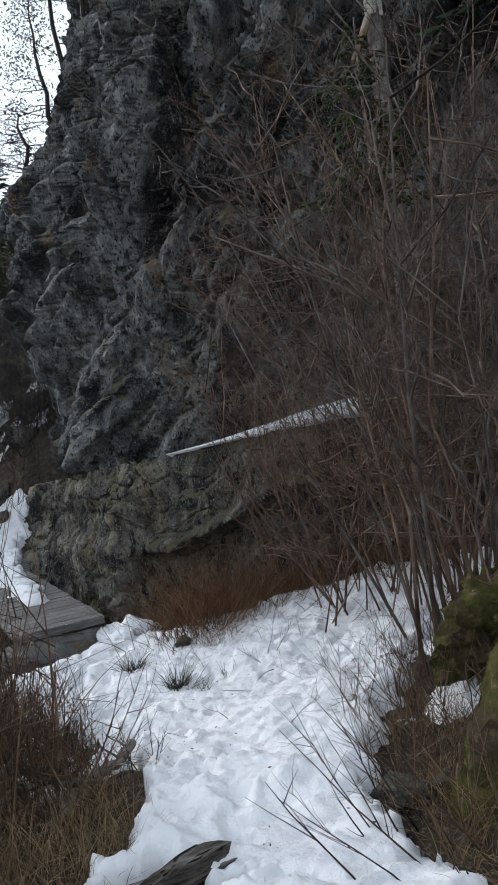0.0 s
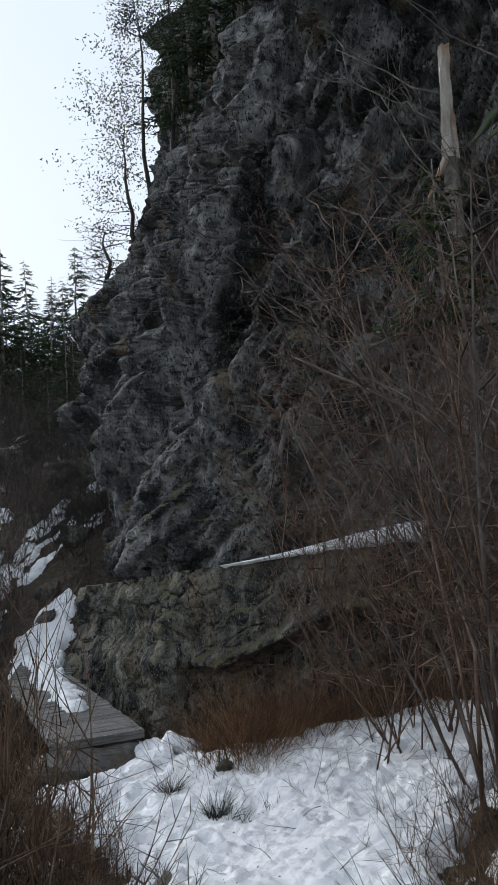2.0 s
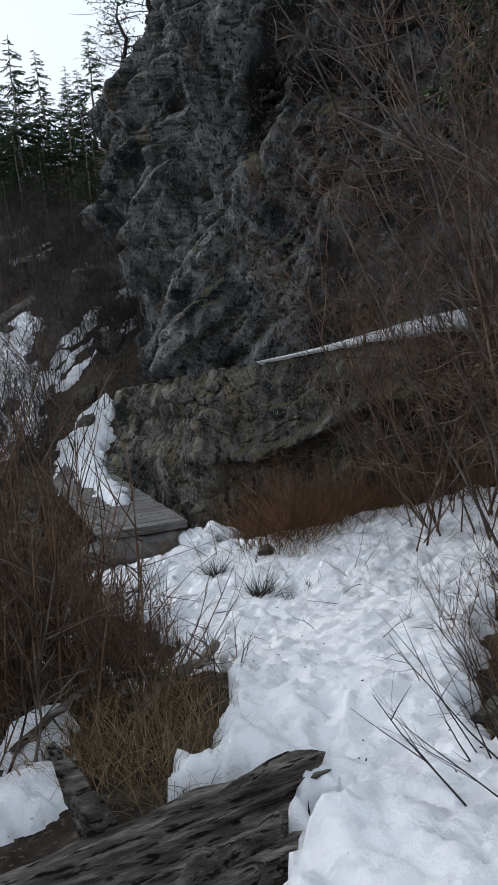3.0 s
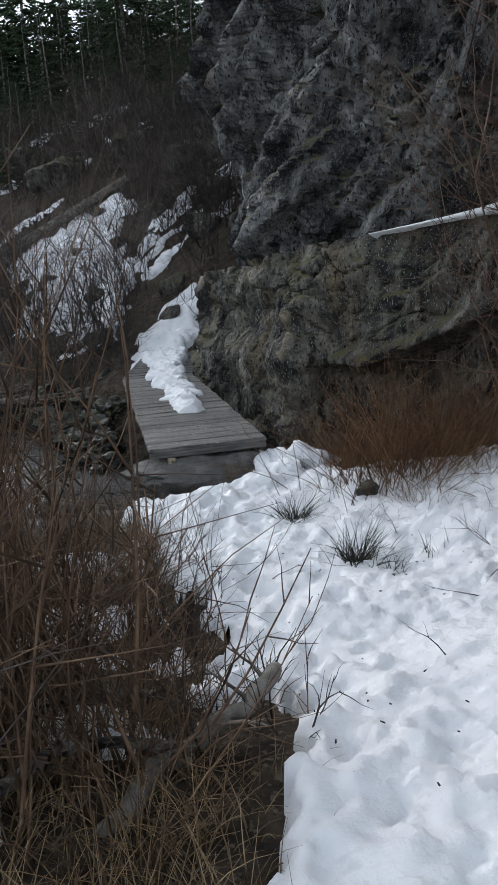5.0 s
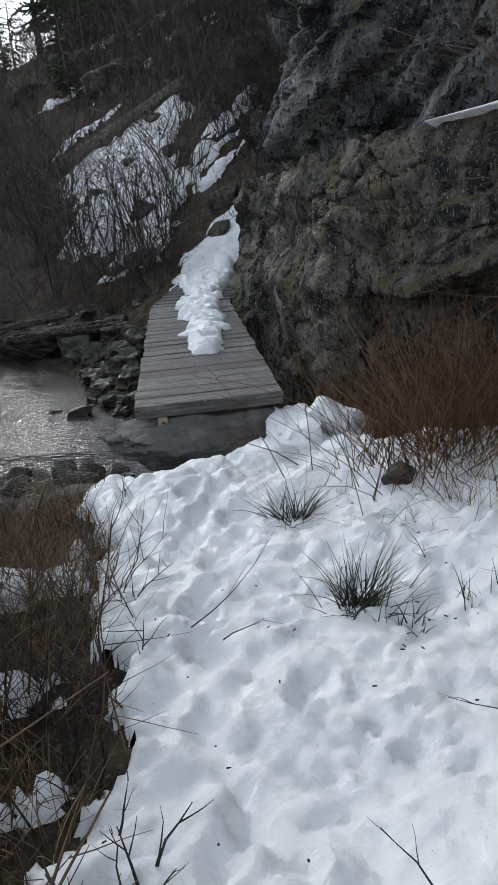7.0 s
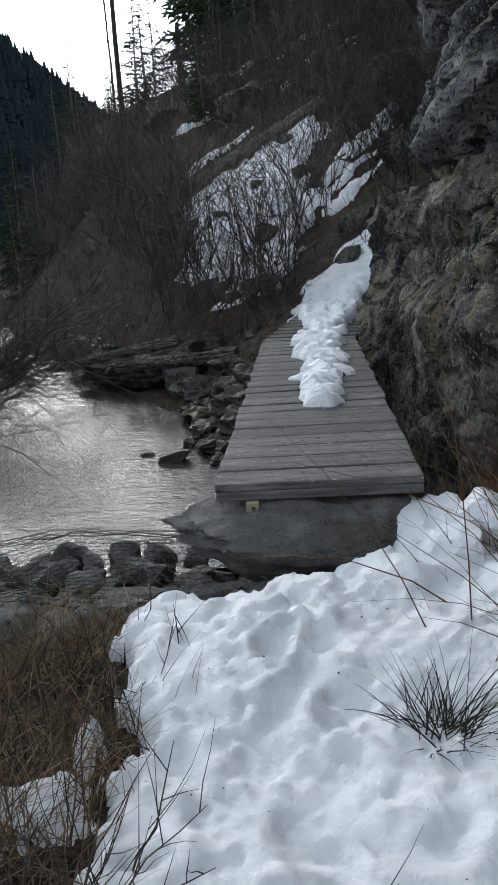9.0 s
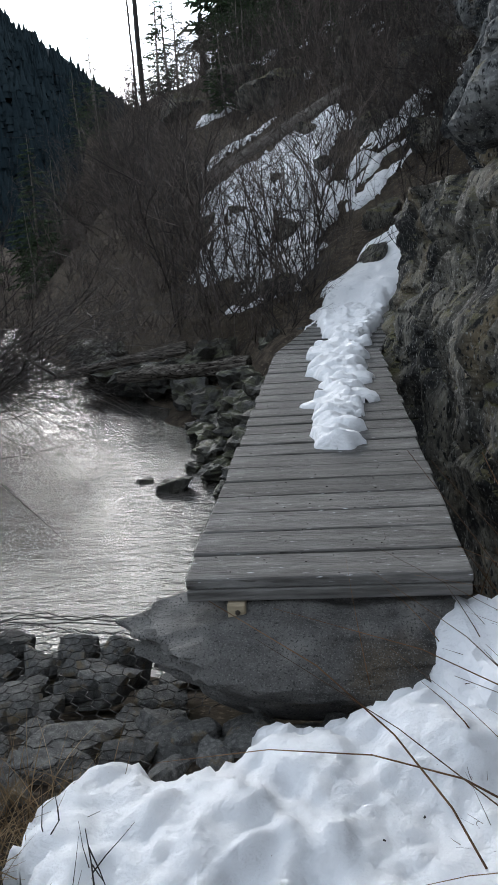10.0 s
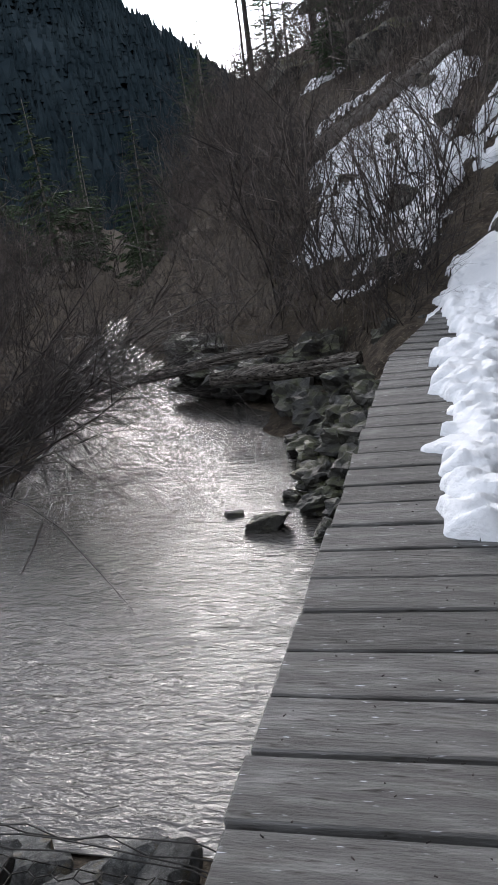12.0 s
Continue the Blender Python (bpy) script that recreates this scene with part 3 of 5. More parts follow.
# ---- cliff and boulder ----
def curtain(name, plan, z0, z1, nu, nz, lean, relief, material, seed, top_out=2.5, scale=0.55, dip=0.5, grain=1.0, crest=None, calm=0.0):
    """A rock face over a plan line (seen from its left), with blocky relief. lean(u, z) gives the shift of the line at a height."""
    P = np.array(plan, float)
    seg = np.r_[0, np.cumsum(np.hypot(*np.diff(P, axis=0).T))]
    u = np.linspace(0, seg[-1], nu)
    px, py = np.interp(u, seg, P[:, 0]), np.interp(u, seg, P[:, 1])
    ker = np.hanning(max(3, nu // 40) | 1)
    ker /= ker.sum()
    pad = len(ker) // 2
    px, py = (np.convolve(np.pad(q, pad, "edge"), ker, "valid") for q in (px, py))
    tx, ty = np.gradient(px), np.gradient(py)
    ln = np.hypot(tx, ty)
    nx, ny = ty / ln, -tx / ln
    z = np.linspace(z0, z1, nz)
    U, Zg = np.meshgrid(u, z)
    X, Y = np.broadcast_to(px, U.shape), np.broadcast_to(py, U.shape)
    dx, dy = lean(U / seg[-1], Zg)
    X, Y = X + dx, Y + dy
    # plates run along a dip that rises against the plan line, with open joints between them
    wob = 0.16 * fbm(U * 0.5, Zg * 0.5, 0, 3, seed + 5)
    A, B = (math.cos(dip) * Zg - math.sin(dip) * U + wob) * scale, (math.cos(dip) * U + math.sin(dip) * Zg + wob) * scale
    h1, c1 = facets(A * 0.55 * grain, B * 1.25, 0 * A + 0.5, seed, 1.7, 0.1)
    h2, c2 = facets(A * 1.5 * grain, B * 3.2, 0 * A + 0.5, seed + 20, 1.8, 0.1)
    h3, c3 = facets(A * 4.2 * grain, B * 8.5, 0 * A + 0.5, seed + 40, 1.8, 0.1)
    rel = relief * (1.35 * h1 + 0.46 * h2 + 0.17 * h3 - 0.32 * np.exp(-c1 * 26) - 0.2 * np.exp(-c2 * 20) - 0.07 * np.exp(-c3 * 14))
    rel = rel - rel.mean() + relief * 0.07 * fbm(A * 5 * grain, B * 9, 0.3, 5, seed + 9, 0.65)
    if calm:
        rel = rel * (0.6 + 0.4 * smooth(z0 + 0.6, z0 + calm, Zg))
    X, Y = X - nx * rel, Y - ny * rel
    if crest is not None:
        Zg = z0 + (Zg - z0) * (crest(U / seg[-1]) - z0) / (z1 - z0)
    V = np.stack([X, Y, Zg + 0.1 * relief * fbm(X * 2, Y * 2, Zg * 2, 3, seed + 7)], -1)
    back = V[-1].copy()
    back[:, 0] += nx * top_out
    back[:, 1] += ny * top_out
    V = np.concatenate([V, back[None]], 0)
    o = mesh_ob(name, V.reshape(-1, 3).tolist(), grid_faces(nz + 1, nu), material, soft=False)
    return o


def front_lean(f, z):
    h = np.maximum(z - 2, 0)
    b = -0.22 * smooth(4.2, 1.9, z)
    w = smooth(0.54, 0.66, f)
    along = 0.36 * h * smooth(0.2, 0.5, f) * (1 - w)
    back = w * (0.55 * np.maximum(z - 9.3, 0) - 0.35 * smooth(5.5, 7.5, z) * smooth(10.5, 8.5, z) + 0.35 * smooth(7.2, 5.0, z))
    return 0.75 * b + 0.06 * h + 0.57 * along + back, 0.65 * b + 0.05 * h - 0.82 * along


cliff = curtain("cliff_front", [(12, -10), (8, -5.2), (5.3, -1.9), (3.1, 1.0), (1.5, 3.1), (1.6, 4.4), (2.2, 6.6), (2.55, 9.0), (2.7, 11.5), (3.6, 14.5), (6.5, 20)], 1.75, 19, 560, 460, front_lean, 0.6, M_CLIFF, 11, calm=4.0)
tagged(cliff, "dark grey weathered cliff with pale lichen", "cliff", kind="structure")
rear = curtain("cliff_rear", [(12, 6), (7.5, 13), (5.6, 19.0), (4.4, 20.5), (5.0, 23), (9, 28), (16, 34)], 0, 34, 240, 240,
               lambda f, z: (0.42 * np.maximum(z - 9, 0), 0.05 * z), 1.5, M_CLIFF, 41, scale=0.3, top_out=6)
tagged(rear, "tall shadowed rock spur against the sky", "cliff", kind="structure")


def boulder_lean(f, z):
    k = np.where(z > 0.6, smooth(0.6, 1.0, z) * 0.22, 0) * smooth(0.48, 0.62, f)
    edge = 0.56 + 5.5 * np.clip(0.5 - f, 0, 0.12)
    side = smooth(0.57, 0.5, f)
    under = -0.36 * smooth(edge + 0.0, edge - 0.16, z) * side
    lip = 0.17 * smooth(edge - 0.06, edge + 0.02, z) * smooth(edge + 0.2, edge + 0.06, z) * side
    o = 0.35 * smooth(1.5, 2.2, z)
    return k - (under + lip) * 0.75 + o * 0.6, -(under + lip) * 0.65 + o * 0.5


boulder = curtain("cliff_foot", [(8.0, -5.6), (5.6, -3.3), (3.3, -0.75), (2.0, 0.75), (1.3, 1.6), (1.12, 2.6), (1.0, 4.2), (0.86, 5.8), (0.74, 6.9), (1.15, 7.6), (2.4, 8.2)], -1.6, 2.0, 460, 190, boulder_lean, 0.16, M_BOULDER, 78, top_out=1.8, scale=0.55, dip=0.5, grain=1.7,
                  crest=lambda f: np.interp(f, [0, 0.3, 0.5, 0.62, 0.8, 1], [2.4, 2.25, 1.98, 1.88, 1.72, 1.5]))
tagged(boulder, "mossy grey rock shelf at the cliff's foot", "rock", kind="structure")


# ---- boardwalk ----
def plank_bm(seed, width=1.22, depth=0.246, thick=0.05):
    rr = random.Random(seed)
    bm = bmesh.new()
    bmesh.ops.create_cube(bm, size=1.0)
    bmesh.ops.subdivide_edges(bm, edges=[e for e in bm.edges if abs(e.verts[0].co.x - e.verts[1].co.x) > 0.5], cuts=2)
    for v in bm.verts:
        end = abs(v.co.x) > 0.4
        v.co = Vector((v.co.x * (width + (rr.uniform(-0.014, 0.014) if end else 0)), v.co.y * depth + rr.uniform(-0.003, 0.003), (v.co.z - 0.5) * thick + rr.uniform(-0.003, 0.002)))
    bmesh.ops.bevel(bm, geom=[e for e in bm.edges if e.calc_face_angle(0) > 0.6], offset=0.006, segments=1, affect="EDGES")
    return bm


def box_bm(x0, y0, z0, x1, y1, z1, bevel=0.006):
    bm = bmesh.new()
    bmesh.ops.create_cube(bm, size=1.0)
    for v in bm.verts:
        v.co = Vector(((x0 + x1) / 2 + v.co.x * (x1 - x0), (y0 + y1) / 2 + v.co.y * (y1 - y0), (z0 + z1) / 2 + v.co.z * (z1 - z0)))
    bmesh.ops.bevel(bm, geom=bm.edges[:], offset=bevel, segments=1, affect="EDGES")
    return bm


boardwalk = tagged(new("boardwalk"), "weathered grey plank boardwalk along the river", "boardwalk")
variants = []
for k in range(6):
    o = part("plank", plank_bm(k), M_PLANK, boardwalk)
    variants.append(o.data)
    bpy.data.objects.remove(o)
rr = random.Random(3)
PITCH = 0.267
for k in range(23):
    o = new("plank", variants[rr.randrange(6)])
    o.parent = boardwalk
    o.matrix_world = pose(rr.gauss(0, 0.006), 0.13 + PITCH * k, 0.0 + rr.gauss(0, 0.002), 0, 0, rr.gauss(0, 0.25) + (180 if rr.random() < 0.5 else 0))
BEND = 12.4
for k in range(9):
    o = new("plank", variants[rr.randrange(6)])
    o.parent = boardwalk
    o.matrix_world = pose(-0.61, 6.0, 0.006 + 0.012 * k) @ pose(0, 0, 0, 0, 0, -BEND - 0.0) @ pose(0.6, 0.14 + PITCH * k, 0, 0, 0, rr.gauss(0, 0.4))
part("front_beam", box_bm(-0.605, -0.005, -0.105, 0.605, 0.05, -0.052, 0.005), M_BEAM, boardwalk, "darker squared end beam")
for x in (-0.36, 0.36):
    part("stringer", box_bm(x - 0.07, 0.06, -0.25, x + 0.07, 5.9, -0.054), M_BEAM, boardwalk)
block = part("support_block", box_bm(-0.43, -0.03, -0.19, -0.35, 0.055, -0.108), M_BLOCK, boardwalk, "pale sawn timber block")
bm = bmesh.new()
bmesh.ops.create_cone(bm, cap_ends=True, segments=8, radius1=0.012, radius2=0.009, depth=0.012)
bolt = part("bolt", bm, M_IRON, block)
bolt.matrix_world = pose(-0.385, -0.036, -0.145, 90)


# snow trodden on the boardwalk
def deck_depth(x, y):
    d = np.full(x.shape, -1.0)
    r2 = random.Random(12)
    yy = 2.05
    while yy < 6.2:
        t = smooth(2.0, 5.2, yy)
        cx = 0.09 + 0.06 * float(t) + r2.uniform(-0.06, 0.06)
        rx, ry = 0.15 + 0.11 * float(t) + r2.uniform(-0.05, 0.06), 0.1 + r2.uniform(0, 0.06)
        tw = r2.uniform(-0.5, 0.5)
        u, v = (x - cx) * math.cos(tw) + (y - yy) * math.sin(tw), -(x - cx) * math.sin(tw) + (y - yy) * math.cos(tw)
        d = np.maximum(d, (1 - (np.abs(u / rx) ** 3.2 + np.abs(v / ry) ** 3.2) ** 0.3125) * 0.17)
        yy += 0.19 - 0.05 * float(t)
    run = np.interp(y, [4.6, 5.6, 6.4, 7.2, 8.2, 9.0], [-0.08, 0.12, 0.18, 0.3, 0.4, 0.44])
    mid = np.interp(y, [4.2, 6.0, 8.2, 9], [0.16, 0.2, 0.35, 0.45])
    d = np.maximum(d, np.minimum(run * 0.9 - np.abs(x - mid) * 0.75, 0.2))
    d = d + 0.04 * fbm(x * 6, y * 6, 0, 3, 51)
    th = 0.05 + 0.05 * smooth(3, 6.5, y) + 0.03 * fbm(x * 6, y * 6, 0, 3, 52) + 0.022 * fbm(x * 11, y * 11, 0, 3, 53)
    return d, np.maximum(th, 0.02)


snow_sheet("snow_on_boardwalk", (-0.6, 1.7, 1.1, 8.6), 0.024, deck_depth, "lumpy trodden snow lying along the boardwalk", base=lambda x, y: np.interp(y, [0, 6, 8.6], [0.03, 0.03, 0.14]) + 0 * x, lip=0.1)


# ---- stones ----
slab = rock("slab_stone", 5, (0.06, 0.06, -0.36), (1.08, 0.42, 0.3), M_SLAB, (4, 4, 3), 5, 26, 0.1, "broad grey granite slab under the boardwalk", "rock")
for v in slab.data.vertices:
    k = max(0.0, (-0.25 - v.co.x) / 0.75)
    v.co.z = v.co.z * (1 - 0.5 * k) + 0.02 * k
    if v.co.z < 0:
        v.co.y += 0.3 * v.co.z * -1 * (0.6 + 0.4 * k)
rr = random.Random(8)
stone_meshes = []
for k in range(14):
    p, f = rock_shape(200 + k, (1, rr.uniform(0.6, 0.9), rr.uniform(0.42, 0.65)), 3, 13, 0.03)
    me = bpy.data.meshes.new("stone")
    me.from_pydata(p.tolist(), [], f)
    me.materials.append(M_STONE)
    stone_meshes.append(me)


def stone(x, y, z, s, label="angular grey stone inside the wire basket", group="stones in the wire basket", mat=None, name="stone"):
    o = new(name, stone_meshes[rr.randrange(14)])
    o.matrix_world = pose(x, y, z, rr.gauss(0, 14), rr.gauss(0, 14), rr.uniform(0, 360)) @ Matrix.Diagonal((s, s, s, 1))
    return tagged(o, label, "stone", group)


def basket_top(x, y):
    return -0.58 - 0.1 * (y - 0.2) + 0.04 * math.sin(x * 3.1) + 0.03 * math.sin(y * 5 + x)


for gyk in range(7):
    for gxk in range(11):
        x, y = -0.62 - 0.22 * gxk + rr.gauss(0, 0.05), -0.62 + 0.2 * gyk + rr.gauss(0, 0.04)
        if x > -0.78 and y > -0.05 or y < -0.3 and x > -0.9:
            continue
        s = rr.choice([0.12, 0.14, 0.17, 0.2, 0.25])
        stone(x, y, basket_top(x, y) - 0.1 + rr.gauss(0, 0.015), s)
for k in range(40):
    stone(-0.5 - rr.random() * 2.4, 0.82 + rr.random() * 0.35, -1.0 - rr.random() * 0.4, rr.uniform(0.13, 0.24))
for x, y, z, s in ((-0.62, -0.4, -0.52, 0.15), (-0.42, -0.46, -0.55, 0.13), (-0.24, -0.5, -0.56, 0.12), (-0.5, -0.62, -0.6, 0.12), (-0.72, -0.62, -0.6, 0.16), (0.0, -0.5, -0.56, 0.14), (-0.9, -0.85, -0.58, 0.17), (-1.3, -0.8, -0.55, 0.26), (-0.55, -0.38, -0.5, 0.13), (-0.33, -0.4, -0.52, 0.14), (-0.14, -0.42, -0.52, 0.12), (0.08, -0.4, -0.5, 0.12), (-0.8, -0.5, -0.52, 0.15), (-0.62, -0.6, -0.52, 0.11), (-0.98, -0.6, -0.52, 0.14), (-0.45, -0.52, -0.5, 0.1), (-0.74, -0.22, -0.56, 0.13), (-0.56, -0.26, -0.58, 0.12), (-0.4, -0.24, -0.58, 0.1), (-0.27, -0.28, -0.58, 0.12), (-0.12, -0.26, -0.58, 0.1), (0.02, -0.3, -0.56, 0.11), (-0.66, -0.36, -0.56, 0.09), (-0.48, -0.36, -0.57, 0.08)):
    stone(x, y, z, s, "loose grey stone under the slab", "loose stones by the slab")
wire = Geo()
HX, HY = 0.088, 0.1
for r in range(18):
    for c in range(30):
        x, y = -0.5 - HX * (c + 0.5 * (r % 2)), -0.7 + HY * 0.75 * r
        if x > -0.72 and y < -0.1:
            continue

        def wp(dx, dy):
            q, w = x + dx + 0.012 * math.sin(9 * x + 5 * y), y + dy + 0.012 * math.sin(7 * y - 4 * x)
            return Vector((q, w, basket_top(q, w) + 0.035 + 0.025 * math.sin(6 * q + 3) * math.cos(5 * w) + (-1.3 * max(0, w - 0.6))))
        a, b, c2, d2 = wp(0, HY / 2), wp(HX / 2, HY / 4), wp(HX / 2, -HY / 4), wp(-HX / 2, HY / 4)
        for p, q in ((a, b), (b, c2), (a, d2)):
            wire.tube([p, q], [0.0029, 0.0029], 3)
rr2 = random.Random(5)
for k in range(4):
    pts = [Vector((-0.45 - 0.16 * j, 0.66 + 0.03 * k + rr2.gauss(0, 0.012), basket_top(-0.45 - 0.16 * j, 0.75) + 0.04 + rr2.gauss(0, 0.016))) for j in range(17)]
    wire.tube(pts, [0.004] * 17, 4)
tagged(wire.ob("wire_mesh", M_WIRE), "rusty hexagonal wire netting over the stones", "wire mesh", kind="stuff")

for k, (x, y, z, sx, sy, sz) in enumerate(((-1.85, 5.45, -1.4, 0.2, 0.16, 0.14), (-2.25, 5.8, -1.43, 0.12, 0.09, 0.06))):
    rock("river_rock", 300 + k, (x, y, z), (sx, sy, sz), M_WET, (0, 0, 40 * k), 4, 12, 0.06, "dark wet rock standing in the river", "rock", "rocks in the river")
for k, (x, y, z, sx, sy, sz) in enumerate(((-1.0, 5.5, -1.32, 0.3, 0.24, 0.2), (-1.35, 5.85, -1.36, 0.32, 0.22, 0.18), (-1.0, 6.1, -1.15, 0.36, 0.3, 0.26), (-1.4, 6.4, -1.28, 0.34, 0.3, 0.22), (-1.1, 6.7, -1.0, 0.36, 0.32, 0.28), (-1.5, 7.0, -1.25, 0.36, 0.34, 0.26), (-0.85, 7.2, -0.75, 0.4, 0.36, 0.3), (-1.25, 7.5, -1.0, 0.38, 0.36, 0.3), (-1.75, 7.7, -1.3, 0.32, 0.36, 0.22), (-1.2, 8.2, -0.75, 0.45, 0.4, 0.3), (-1.75, 8.5, -1.15, 0.45, 0.4, 0.28), (-1.7, 6.2, -1.42, 0.16, 0.14, 0.1), (-1.2, 5.2, -1.4, 0.2, 0.16, 0.12),
                                           (-2.2, 9.4, -1.2, 0.7, 0.45, 0.34), (-3.1, 10.7, -1.1, 1.0, 0.65, 0.45), (-4.0, 11.2, -1.1, 0.8, 0.55, 0.4), (-2.0, 10.4, -0.75, 0.7, 0.55, 0.4), (-0.6, 9.0, -0.4, 0.5, 0.45, 0.36), (-4.7, 12.9, -1.0, 0.8, 0.7, 0.45))):
    rock("bank_rock", 330 + k, (x, y, z), (sx, sy, sz), M_WET, (k * 7 % 20 - 10, k * 13 % 24 - 12, 37 * k), 4, 16, 0.24, "mossy dark rock on the river bank", "rock", "rocks on the river bank")
for k, (x, y, sx, sy, sz) in enumerate(((-0.85, 11.6, 0.5, 0.4, 0.3), (-0.7, 15.4, 0.5, 0.35, 0.3), (0.9, 11.4, 0.35, 0.3, 0.3), (1.15, 12.9, 0.5, 0.4, 0.35), (-1.9, 17.0, 0.5, 0.3, 0.25), (-1.1, 19.4, 0.6, 0.4, 0.3), (-2.8, 18.6, 0.5, 0.35, 0.25), (0.2, 17.2, 0.5, 0.4, 0.3),
                                        (2.4, 15.2, 0.8, 0.6, 0.5), (3.4, 17.8, 0.9, 0.7, 0.6), (1.4, 18.8, 0.7, 0.5, 0.4), (-0.2, 21.8, 0.6, 0.4, 0.3), (3.2, 22, 1.3, 1.0, 0.9), (-1.5, 29, 1.6, 1.2, 1.0), (-3.8, 36, 1.8, 1.4, 1.2), (1.5, 27, 1.5, 1.1, 1.0), (-7, 40, 1.6, 1.3, 1.1))):
    rock("slope_rock", 360 + k, (x, y, land_at(x, y) + 0.12 * sz), (sx, sy, sz), M_BOULDER, (k * 11 % 30 - 15, k * 17 % 30 - 15, 53 * k), 4, 13, 0.08, "dark lichened rock half sunk in the slope", "rock", "rocks on the slope")
for k, (x, y, dz, sx, sy, sz) in enumerate(((-1.12, -4.4, 0.0, 0.24, 0.26, 0.15), (-1.35, -4.0, 0, 0.25, 0.22, 0.16), (0.5, -6.9, 0.06, 0.2, 0.16, 0.12), (0.72, -7.0, 0.04, 0.14, 0.12, 0.1), (1.1, -1.75, 0.16, 0.14, 0.1, 0.1))):
    rock("trail_stone", 390 + k, (x, y, land_at(x, y) + dz), (sx, sy, sz), M_WET, (5, 8, 61 * k), 4, 12, 0.08, "dull grey stone at the edge of the snow", "rock", "stones beside the trail")
rock("mossy_rock", 411, (1.95, -6.35, 0.6), (0.62, 0.5, 0.42), M_MOSS, (10, -8, 30), 5, 18, 0.3, "bulging rock thick with yellow-green moss", "rock", "mossy rocks")
rock("mossy_rock", 412, (0.78, -7.9, 0.5), (0.5, 0.42, 0.55), M_MOSS, (0, 12, 70), 4, 12, 0.2, "bulging rock thick with yellow-green moss", "rock", "mossy rocks")
for x, y, z, sx, sy, sz in ((0.62, -0.34, -0.34, 0.42, 0.3, 0.22), (0.3, -0.56, -0.45, 0.34, 0.26, 0.2), (0.98, -0.2, -0.29, 0.36, 0.3, 0.24)):
    tagged(rock("snow_lump", int(500 + 90 * x), (x, y, z), (sx, sy, sz), M_SNOW, (0, 0, 140 * x), 4, 14, 0.09), "rounded lump of snow banked against the slab", "snow", "snow against the slab", "structure")
# snow wedge on the rock shelf
bm = bmesh.new()
rows = []
for k in range(25):
    t = k / 24
    c = Vector((2.1 + 2.05 * t, 0.78 - 2.48 * t, 2.0 + 0.27 * t - 0.05 * t * t))
    w, h = 0.08 + 0.3 * t, 0.03 + 0.22 * math.sin(math.pi * min(1, t * 0.75)) * t ** 0.7
    nn = Vector((0.755, 0.655, 0))
    wob = 0.03 * math.sin(k * 1.9) + 0.02 * math.sin(k * 0.7)
    e = 0.12 + 0.88 * t
    h *= e
    rows.append([bm.verts.new(c + nn * 0.3 - Vector((0, 0, 0.1))), bm.verts.new(c + nn * (-0.2 + wob) * e - Vector((0, 0, 0.03 * e))), bm.verts.new(c + nn * (-0.14 + wob) * e + Vector((0, 0, h * 0.7))), bm.verts.new(c + nn * (0.5 * w) + Vector((0, 0, h * 1.1))), bm.verts.new(c + nn * (w + 0.15) + Vector((0, 0, h * 1.1))), bm.verts.new(c + nn * (w + 0.3) - Vector((0, 0, 0.05)))])
for a, b in zip(rows, rows[1:]):
    for q in range(5):
        bm.faces.new((a[q], b[q], b[q + 1], a[q + 1]))
tagged(part("snow_wedge", bm, M_SNOW, soft=True), "narrow white wedge of snow on the rock shelf", "snow", kind="structure")


# ---- logs ----
def log(name, a, b, r0, r1, material, seed, label, bumps=0.2, sides=26, segs=48, category="log", parent=None):
    a, b = Vector(a), Vector(b)
    d = (b - a).normalized()
    s = d.cross(Vector((0, 0, 1))).normalized()
    u = s.cross(d)
    P = []
    t = np.linspace(0, 1, segs)
    ang = np.linspace(0, 2 * math.pi, sides, endpoint=False)
    T, A = np.meshgrid(t, ang, indexing="ij")
    R = (r0 + (r1 - r0) * T) * (1 + bumps * fbm(np.cos(A) * 1.6 + seed, np.sin(A) * 1.6, T * 3.0, 4, seed) + 0.9 * bumps * fbm(np.cos(A) * 6, np.sin(A) * 6, T * 1.5, 3, seed + 2))
    ragged = 0.35 * r1 * fbm(np.cos(A) * 3, np.sin(A) * 3, 0 * A, 3, seed + 5) * (T > 0.97)
    L = (b - a).length
    for i in range(segs):
        for j in range(sides):
            P.append(a + d * (T[i, j] * L + ragged[i, j]) + (s * math.cos(A[i, j]) + u * math.sin(A[i, j])) * R[i, j])
    F = [(i * sides + j, i * sides + (j + 1) % sides, (i + 1) * sides + (j + 1) % sides, (i + 1) * sides + j) for i in range(segs - 1) for j in range(sides)]
    F += [tuple(reversed(range(sides))), tuple((segs - 1) * sides + j for j in range(sides))]
    o = mesh_ob(name, P, F, material, soft=False)
    o.parent = parent
    return tagged(o, label, "" if parent else category)


